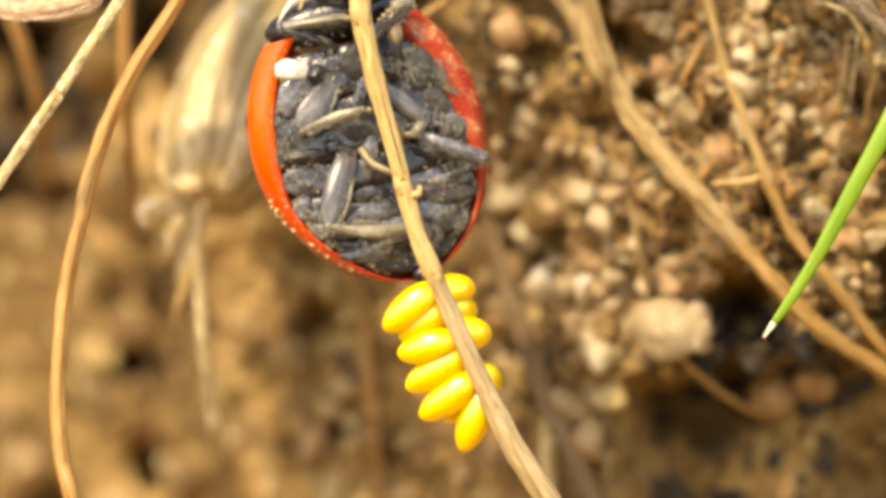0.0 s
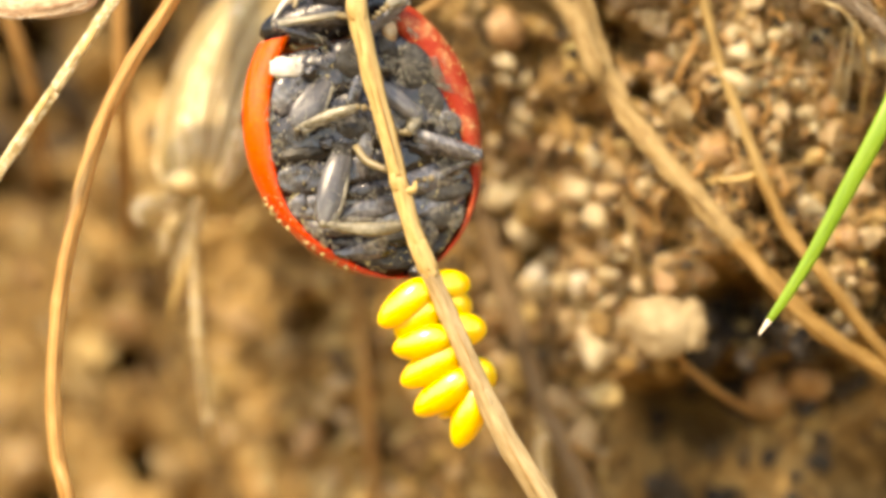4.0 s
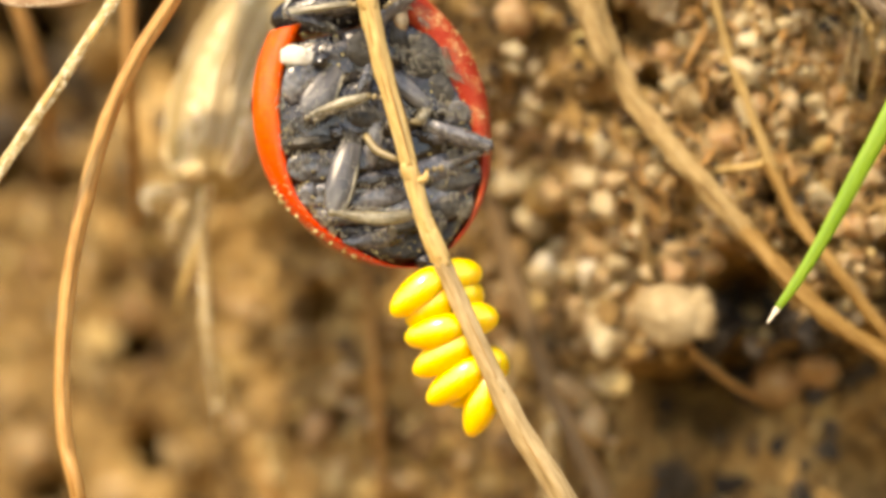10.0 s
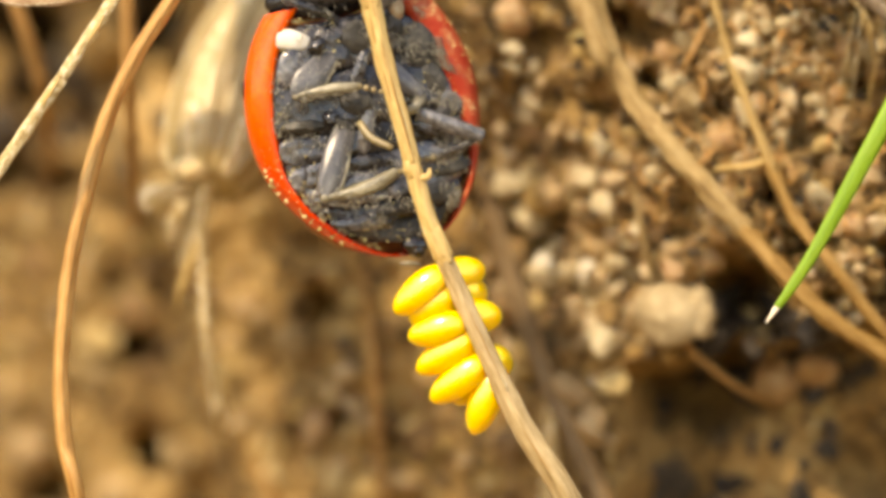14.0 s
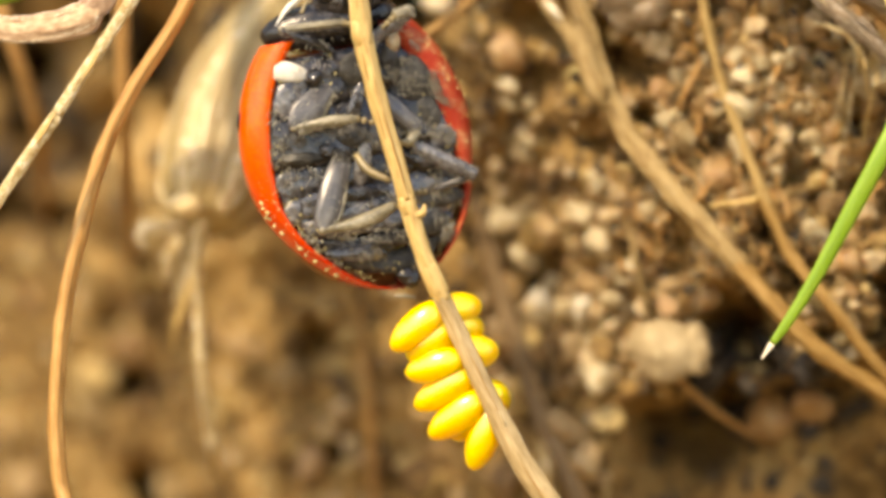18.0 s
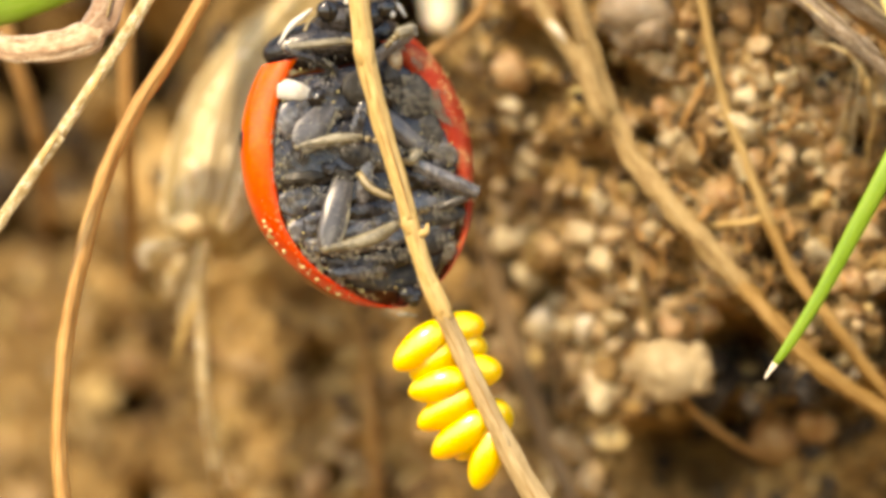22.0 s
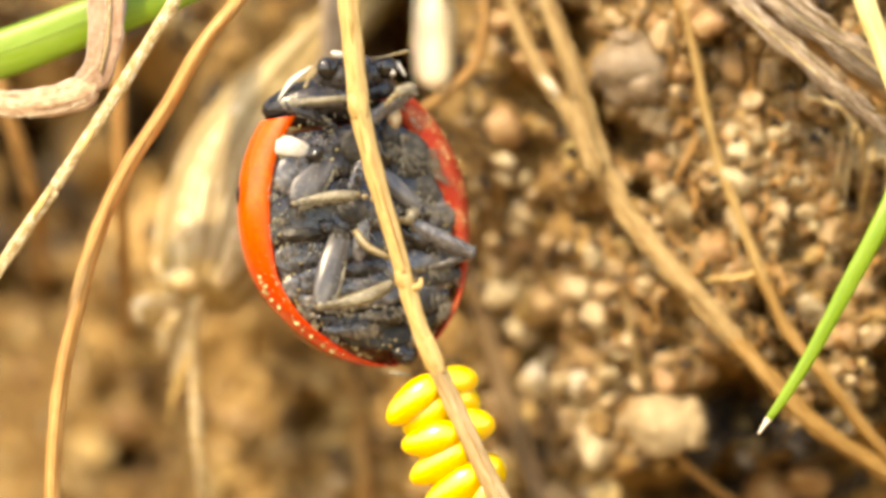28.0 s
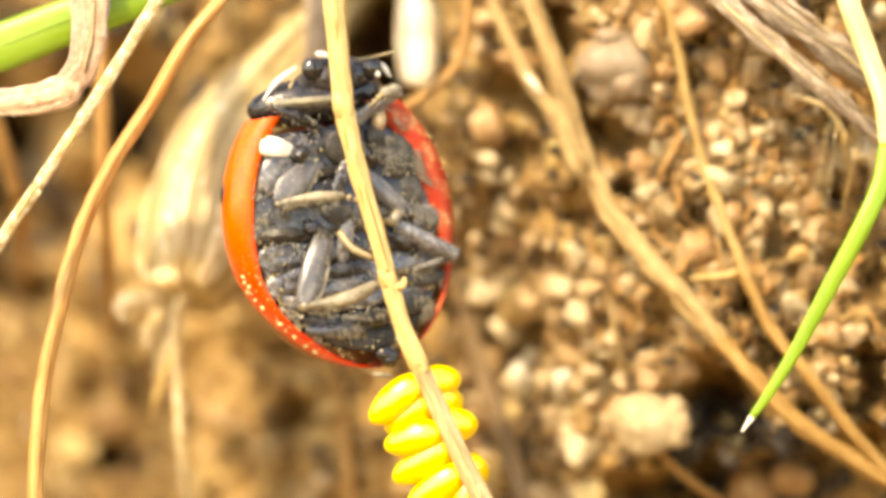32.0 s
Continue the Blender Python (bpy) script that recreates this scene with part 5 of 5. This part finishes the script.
rnd = random.Random(11)
CHALK_MESHES, MOTTLED_MESHES, SAND_MESHES, GREY_MESHES, RUST_MESHES, PALE_MESHES = pebble_meshes(CHALK, 3, 110), pebble_meshes(MOTTLED, 3, 30), pebble_meshes(CLOD, 4, 70), pebble_meshes(STONE, 8, 1), pebble_meshes(RUSTY, 4, 50, 3, 0.3), pebble_meshes(PALE, 5, 90)
NAMED = [  # across, up, half size, kind
    (1.48, 4.97, 0.44, "R"), (6.01, 2.34, 0.47, "R"), (5.37, 3.07, 0.47, "M"), (4.67, 2.02, 0.24, "P"), (3.41, 2.19, 0.29, "P"), (6.44, 3.75, 0.42, "P"),
    (8.77, 3.93, 0.44, "M"), (6.69, 4.30, 0.32, "G"), (4.97, 6.95, 0.40, "G"), (5.65, 7.55, 0.40, "R"), (1.85, 3.14, 0.40, "P"),
    (1.48, 3.87, 0.24, "P"), (1.91, 3.87, 0.22, "P"), (2.18, -0.60, 0.42, "P"), (2.83, -0.60, 0.42, "P"), (2.89, -1.46, 0.42, "G"), (3.26, -1.70, 0.37, "G"),
    (3.01, 1.48, 0.32, "P"), (6.20, 0.93, 0.37, "G"), (2.16, 0.99, 0.60, "S"), (-7.52, -2.93, 0.51, "M"), (-5.68, -4.64, 0.73, "M"), (-3.23, -2.19, 0.61, "M"),
    (-3.72, 1.73, 0.61, "G"), (-8.87, -4.40, 0.67, "G"), (-1.03, -5.13, 0.55, "G"), (7.18, -2.93, 0.55, "R"), (8.04, -2.68, 0.49, "R"),
    (3.75, -0.97, 0.32, "G"), (8.53, 2.71, 0.32, "G"), (7.79, 3.81, 0.29, "P"), (8.04, 2.77, 0.27, "G"), (7.42, 3.20, 0.32, "G"),
    (6.93, 5.03, 0.37, "G"), (5.28, 4.91, 0.32, "G"), (7.79, 5.03, 0.32, "G"), (-2.74, -3.91, 0.55, "R"), (-4.09, -1.46, 0.55, "G"), (-6.66, -1.46, 0.49, "R"),
    (-8.87, -0.36, 0.61, "G"), (5.59, -0.48, 0.32, "P"), (4.12, 0.62, 0.27, "G"), (8.40, 1.73, 0.32, "G"), (8.89, 0.50, 0.34, "R"), (9.20, 1.48, 0.29, "G"),
    (9.38, 3.81, 0.28, "G"), (7.24, 6.14, 0.42, "G"), (6.32, 5.77, 0.37, "G"), (3.63, 5.03, 0.34, "G"), (4.85, 4.18, 0.32, "R"), (8.16, 5.52, 0.34, "G"),
    (2.16, 6.38, 0.49, "R"), (1.42, 7.24, 0.37, "R"), (8.56, 5.35, 0.26, "G"), (7.32, 2.83, 0.28, "G"), (9.60, 4.36, 0.44, "P"), (5.67, 3.87, 0.26, "G"), (6.66, 4.45, 0.30, "P"), (6.90, 5.60, 0.30, "G"),
    (6.45, 6.27, 0.35, "G"), (7.90, 4.03, 0.30, "G"), (8.27, 2.80, 0.22, "G"), (7.00, 4.74, 0.22, "P"), (5.90, 7.26, 0.50, "R"),
    (2.65, -1.21, 0.49, "S"), (3.38, -2.01, 0.44, "P"), (2.65, -2.25, 0.42, "S"), (2.03, -1.27, 0.37, "S"), (2.46, 0.01, 0.32, "P"), (3.14, -0.11, 0.37, "G"),
    (3.44, 0.75, 0.42, "P"), (1.60, -0.23, 0.42, "G"), (1.79, -2.44, 0.49, "S"), (2.77, -3.17, 0.49, "G"), (3.63, -2.93, 0.42, "S"), (1.30, -1.46, 0.44, "G"),
    (3.14, -3.91, 0.49, "G"), (1.42, -4.40, 0.55, "G"), 
    (8.53, 3.44, 0.24, "P"), (1.48, 4.18, 0.27, "P"),
    (2.20, -0.36, 0.36, "W"), (2.68, -0.70, 0.42, "S"), (3.02, -0.50, 0.34, "W"), (1.91, 0.62, 0.59, "P"), (2.46, 0.99, 0.49, "G"), (1.42, 1.36, 0.42, "P"), (3.75, -0.36, 0.34, "P"), (3.07, 1.48, 0.37, "P"), (1.79, 2.77, 0.37, "P"), (3.56, -1.46, 0.37, "S"), (2.65, -1.70, 0.42, "S"),
]
# a smooth, cloudy lump of stone with a knob at its foot
bm = bmesh.new()
blob(bm, (0, 0, 0), (0.78, 0.62, 0.84), (0, 20, 0), lumps=0.28, seed=4.4, level=4, freq=1.1)
blob(bm, (0.34, -0.34, -0.46), (0.36, 0.30, 0.34), lumps=0.3, seed=8.1, level=3, freq=1.2)
blob(bm, (-0.10, -0.20, 0.62), (0.30, 0.26, 0.26), lumps=0.4, seed=2.7, level=3, freq=1.5)
boulder = part("pebble", bm, CLOUDY, GROUND, "large cloudy beige pebble")
boulder.location = on_bank(4.20, 6.27, 0.10) * MM
for u, v, r, kind_ in NAMED:
    me = rnd.choice({"W": CHALK_MESHES, "M": MOTTLED_MESHES, "S": SAND_MESHES, "R": RUST_MESHES, "G": GREY_MESHES, "P": PALE_MESHES}[kind_])
    put_pebble(me, u, v, r * 1.08, rnd.uniform(0.7, 1.0), rnd, 1.2 if kind_ == "W" else 0.8 if kind_ == "P" else 0.6)
for k in range(130):
    u, v = rnd.uniform(0.6, 11.5), rnd.uniform(-4.5, 8.5)
    if pit(u, v) > 0.7:
        continue
    me = rnd.choice(GREY_MESHES if rnd.random() < 0.72 else RUST_MESHES if rnd.random() < 0.4 else PALE_MESHES)
    put_pebble(me, u, v, rnd.choice((0.10, 0.13, 0.16, 0.2, 0.24, 0.32)), rnd.uniform(0.6, 1.0), rnd, 0.45)


def scatter(name, meshes, count, seed, us, vs, sizes, out=0.3, power=1.6, deep=False):
    """Single stones or crumbs on the bank."""
    rnd = random.Random(seed)
    for k in range(count):
        u, v = rnd.uniform(*us), rnd.uniform(*vs)
        if not deep and abs(pit(u, v) - SHELF) > 0.6 and pit(u, v) > 0.8:
            continue
        r = sizes[0] + (sizes[1] - sizes[0]) * rnd.random() ** power
        put_pebble(rnd.choice(meshes), u, v, r, rnd.uniform(0.65, 1.0), rnd, out).name = name


scatter("pebble", GREY_MESHES * 3 + RUST_MESHES + PALE_MESHES, 150, 61, (4.2, 11.2), (-1.4, 8.4), (0.15, 0.42), 0.45)
scatter("clod", pebble_meshes(CLOD, 8, 140), 240, 62, (-11.5, 0.4), (-6.8, 7.5), (0.22, 0.70), 0.1)
scatter("clod", pebble_meshes(CLOD, 4, 145), 60, 65, (0.4, 4.4), (-6.8, 8.5), (0.15, 0.42), 0.1)
# near-black crumbs put the shade of the burrow into the earth's colour
scatter("crumb", pebble_meshes(HUMUS_AND_SHADE, 6, 150), 190, 63, (4.2, 11.5), (-7.0, -2.5), (0.10, 0.42), 0.2)
scatter("clod", pebble_meshes(CLOD, 5, 155), 130, 66, (6.4, 11.2), (-2.4, 2.6), (0.14, 0.36), 0.5, deep=True)
# more of them over the lit ledge, again shade as a colour
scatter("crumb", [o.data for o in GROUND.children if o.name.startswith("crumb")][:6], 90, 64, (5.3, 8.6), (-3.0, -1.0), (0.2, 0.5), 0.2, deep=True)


def loose(name, label, material, count, seed, us, vs, sizes, out=0.3, level=1):
    """Grit or crumbs too many to count, joined."""
    rnd = random.Random(seed)
    shapes = []
    for k in range(14):
        base = chip(rnd, level, 7, 0.5)
        shapes.append(([v.co.copy() for v in base.verts], [[v.index for v in f.verts] for f in base.faces]))
        base.free()
    verts, faces = [], []
    for k in range(count):
        u, v = rnd.uniform(*us), rnd.uniform(*vs)
        if abs(pit(u, v) - SHELF) > 0.6 and pit(u, v) > 0.8:
            continue
        r = sizes[0] + (sizes[1] - sizes[0]) * rnd.random() ** 2.2
        c = on_bank(u, v, r * out)
        m = Euler([rnd.uniform(0, 6.28) for _ in range(3)]).to_matrix() @ Matrix.Diagonal((r, r * rnd.uniform(0.5, 1), r * rnd.uniform(0.6, 1)))
        n0 = len(verts)
        shape, tris = rnd.choice(shapes)
        verts.extend((m @ p + c) * MM for p in shape)
        faces.extend([n0 + i for i in t] for t in tris)
    me = bpy.data.meshes.new(name)
    me.from_pydata(verts, [], faces)
    me.materials.append(material)
    me.shade_smooth()
    return tagged(new(name, me), label, name.split("_")[0], kind="stuff")


loose("gravel", "fine sandy gravel of many colours", STONE, 3200, 21, (3.4, 12), (-2.2, 9.0), (0.05, 0.24), out=0.35, level=2)
loose("gritty_sand", "sandy grit under the eggs", STONE, 600, 29, (-0.5, 3.6), (-6.0, 9.0), (0.05, 0.20), out=0.1, level=2)
loose("clods", "brown crumbs and clods of earth", CLOD, 3000, 22, (-14, 12), (-8.8, 9.5), (0.08, 0.32), out=-0.15, level=2)
loose("pebbles", "scattered pebbles in the shaded hollow", STONE, 420, 23, (-14, 1.5), (-8.5, 9.5), (0.10, 0.45), out=0.1, level=2)

# organic bits, so many that they also paint shade between the pebbles
loose("humus_crumbs", "dark organic crumbs that also put shade into gaps of the gravel", HUMUS_AND_SHADE, 1900, 27, (-3, 12), (-2.5, 9.0), (0.06, 0.26), out=0.15, level=1)
# added dark crumbs: the hollow's shade as a colour
loose("dark_crumbs", "dark crumbs putting shade into the hollow behind the stalks", HUMUS_AND_SHADE, 260, 33, (-10.5, -4.6), (1.6, 7.4), (0.2, 0.6), out=0.2, level=2)
loose("chalk_grit", "patch of pale chalky grit among the gravel", PALE, 200, 24, (6.0, 8.9), (3.2, 5.0), (0.05, 0.26), out=0.2, level=2)
loose("sand", "pale sandy crumbs on the bank", STONE, 330, 25, (1.0, 4.4), (-2.2, 2.6), (0.06, 0.36), out=0.2, level=2)
loose("pale_grit", "pale crumbs on the bank", PALE, 90, 26, (1.2, 4.2), (-2.0, 2.4), (0.06, 0.30), out=0.25, level=2)


def rootlets():
    """Fine roots: the stouter ones singly, the finest joined."""
    bm = bmesh.new()
    rnd = random.Random(31)
    for k in range(640):
        single = k < 170
        u, v = (rnd.uniform(3.6, 11.2), rnd.uniform(-1.5, 8.5)) if single or k % 2 else (rnd.uniform(-11, 11.5), rnd.uniform(-6, 8.5))
        a, n = (rnd.gauss(1.7, 0.5) if single else rnd.uniform(0, 3.14)), rnd.uniform(0.5, 1.8)
        pts = [on_bank(u + math.cos(a) * n * s + 0.2 * rnd.uniform(-1, 1), v + math.sin(a) * n * s + 0.2 * rnd.uniform(-1, 1), 0.15 + rnd.uniform(0, 0.3)) for s in (0, 0.33, 0.66, 1)]
        w = rnd.choice((0.022, 0.028, 0.036, 0.05)) if single else rnd.choice((0.012, 0.02, 0.025, 0.03))
        if single:
            part("rootlet", tube(bmesh.new(), [p - pts[0] for p in pts], [w * 0.7, w, w * 0.8, w * 0.3], n=10, sides=6, rough=0.3, seed=k), TAN if k % 3 else ROOT, GROUND, base=-pts[0])
        else:
            tube(bm, pts, [w * 0.7, w, w * 0.8, w * 0.3], n=8, sides=5)
    return tagged(new("rootlets", mesh_of("rootlets", bm, BROWNROOT)), "fine dry rootlets threading through the earth", "roots", kind="stuff")


rootlets()

# ---- what moves ----
# seconds, shift across and up in mm, lean in degrees (and turn)
SWAY = [
    (0, -0.031, -0.018, 0.13), (1, -0.022, 0.003, -0.03), (2, -0.017, 0.006, 0.03), (3, -0.026, 0.022, 0.21), (3.5, -0.023, 0.030, 0.41),
    (5.5, -0.040, -0.008, -0.00), (6.5, -0.036, 0.021, -0.03), (7, -0.033, 0.015, -0.03), (7.5, -0.024, 0.004, 0.03), (8, -0.015, 0.000, 0.03),
    (8.5, -0.008, -0.001, -0.03), (9, 0.002, 0.004, -0.03), (9.5, 0.017, 0.006, 0.04), (10, 0.037, -0.000, 0.04), (10.5, 0.060, 0.006, -0.14),
    (11, 0.068, 0.018, -0.34), (11.5, 0.053, 0.014, -0.34), (12, 0.033, 0.003, -0.13), (12.5, 0.035, -0.005, -0.00), (13, 0.072, 0.004, -0.14),
    (13.5, 0.111, 0.023, -0.24), (14, 0.121, 0.027, -0.07), (14.5, 0.115, 0.019, 0.13), (16.5, 0.112, 0.045, -0.95), (17.5, 0.116, 0.025, -0.76),
    (18.5, 0.118, 0.029, -1.20), (19.5, 0.108, 0.050, -1.06), (20.5, 0.103, 0.024, -0.86), (21.5, 0.089, 0.034, -0.86), (22, 0.112, 0.037, -1.10),
    (22.5, 0.122, 0.029, -1.17), (23, 0.111, 0.033, -1.03), (24, 0.108, 0.023, -0.79), (25, 0.114, 0.022, -0.85), (25.5, 0.112, 0.044, -0.68),
    (27.5, 0.119, 0.060, -0.96), (28.5, 0.109, 0.057, -0.68), (29.5, 0.105, 0.046, -0.58), (30.5, 0.095, 0.049, -0.55), (31.5, 0.104, 0.028, -0.58),
    (32, 0.118, 0.038, -0.55),
]
CREEP = [
    (0, -0.049, 0.059, -0.87, 7.0), (1, -0.058, 0.070, -0.77, 7.0), (2, -0.044, 0.056, -0.85, 7.0), (3, -0.051, 0.061, -0.96, 7.0), (3.5, -0.057, 0.059, -0.93, 7.0),
    (5.5, -0.075, 0.055, -1.10, 7.0), (6.5, -0.081, 0.054, -1.42, 7.0), (7, -0.077, 0.052, -1.24, 7.0), (7.5, -0.043, 0.035, -0.55, 7.0), (8, -0.011, 0.014, -0.06, 7.0),
    (8.5, 0.001, 0.001, 0.03, 7.0), (9, -0.004, -0.002, -0.00, 7.0), (9.5, -0.016, 0.003, -0.04, 7.2), (10, -0.033, 0.037, -0.30, 7.5), (10.5, -0.059, 0.092, -0.84, 7.8),
    (11, -0.082, 0.126, -0.87, 8.0), (11.5, -0.112, 0.144, -0.08, 9.0), (12, -0.160, 0.164, 0.76, 10.0), (12.5, -0.184, 0.193, 1.03, 10.6), (13, -0.184, 0.226, 0.91, 11.2),
    (13.5, -0.186, 0.260, 0.94, 11.8), (14, -0.200, 0.297, 1.46, 12.4), (14.5, -0.207, 0.309, 2.41, 13.0), (16.5, -0.217, 0.385, 1.62, 14.8), (17.5, -0.194, 0.373, 1.73, 15.7),
    (18.5, -0.212, 0.388, 1.70, 16.6), (19.5, -0.201, 0.379, 1.81, 17.1), (20.5, -0.202, 0.383, 1.85, 17.3), (21.5, -0.231, 0.395, 2.05, 17.5), (22, -0.223, 0.412, 1.85, 17.6),
    (22.5, -0.205, 0.422, 1.96, 17.7), (23, -0.194, 0.415, 2.25, 17.8), (24, -0.178, 0.397, 2.74, 18.0), (25, -0.169, 0.372, 2.86, 18.0), (25.5, -0.171, 0.366, 2.97, 18.0),
    (27.5, -0.162, 0.357, 3.03, 18.0), (28.5, -0.157, 0.328, 3.29, 18.0), (29.5, -0.161, 0.314, 3.32, 18.0), (30.5, -0.170, 0.317, 3.21, 18.0), (31.5, -0.153, 0.310, 3.33, 18.0),
    (32, -0.145, 0.289, 3.56, 18.0),
]


def motions():
    p = PIVOT
    for ob in (STALK, CLUTCH):
        start = Matrix.Translation(ob.location)
        rows = []
        for t, dx, dz, lean in SWAY:
            turn = Matrix.Translation((p + Vector((dx, 0, dz))) * MM) @ pose(0, 0, 0, 0, lean, 0) @ Matrix.Translation(-p * MM)
            rows.append((t, turn @ start))
        walk(ob, rows)
    walk(BEETLE, [(t, pose((HOME.x + dx) * MM, HOME.y * MM, (HOME.z + dz) * MM, 0, -14 + lean, turn)) for t, dx, dz, lean, turn in CREEP])
    # the belly draws back from the eggs
    walk(BELLY, [(t, pose(0, 0, up * MM, 0, 0, 0)) for t, up in ((0, 0), (3.5, 0), (7, 0), (9, 0), (11, 0.02), (12, 0.04), (13, 0.08), (14.5, 0.12), (17, 0.15), (19, 0.16), (32, 0.16))])
    # the other hind leg kicks clear of the rim and comes to rest
    hip = HIND_R.location.copy()
    walk(HIND_R, [(t, Matrix.Translation(hip) @ pose(0, 0, 0, 0, a, 0)) for t, a in ((0, 0), (11.2, 0), (11.3, -8), (11.4, -22), (11.5, -14), (11.6, -6), (12, -8), (13, -5), (14.5, 0), (17, 3), (32, 3))])
    knee, ankle = SHIN_R.location.copy(), FOOT_R.location - SHIN_R.location
    kick = ((0, 0), (11.2, 0), (11.3, -18), (11.4, -52), (11.5, -30), (11.6, 0), (32, 0))
    walk(SHIN_R, [(t, Matrix.Translation(knee) @ pose(0, 0, 0, 0, a, 0)) for t, a in kick])
    walk(FOOT_R, [(t, Matrix.Translation(knee) @ pose(0, 0, 0, 0, a, 0) @ Matrix.Translation(ankle) @ pose(0, 0, 0, 0, a, 0)) for t, a in kick])
    # the middle leg takes a new hold
    hold = MIDDLE_L.location.copy()
    walk(MIDDLE_L, [(t, Matrix.Translation(hold) @ pose(0, 0, 0, 0, a, 0)) for t, a in ((0, 0), (12.05, 0), (12.2, 14), (12.4, 8), (32, 8))])
    # the hind shin is lifted and set down higher on the stalk
    hip_to_knee, knee_to_ankle = SHIN.location.copy(), FOOT_L.location - SHIN.location
    swing = ((0, 0), (11.75, 0), (11.9, -18), (12, -27), (13, -24), (32, -22))
    walk(SHIN, [(t, Matrix.Translation(hip_to_knee) @ pose(0, 0, 0, 0, a, 0)) for t, a in swing])
    walk(FOOT_L, [(t, Matrix.Translation(hip_to_knee) @ pose(0, 0, 0, 0, a, 0) @ Matrix.Translation(knee_to_ankle)) for t, a in swing])


motions()
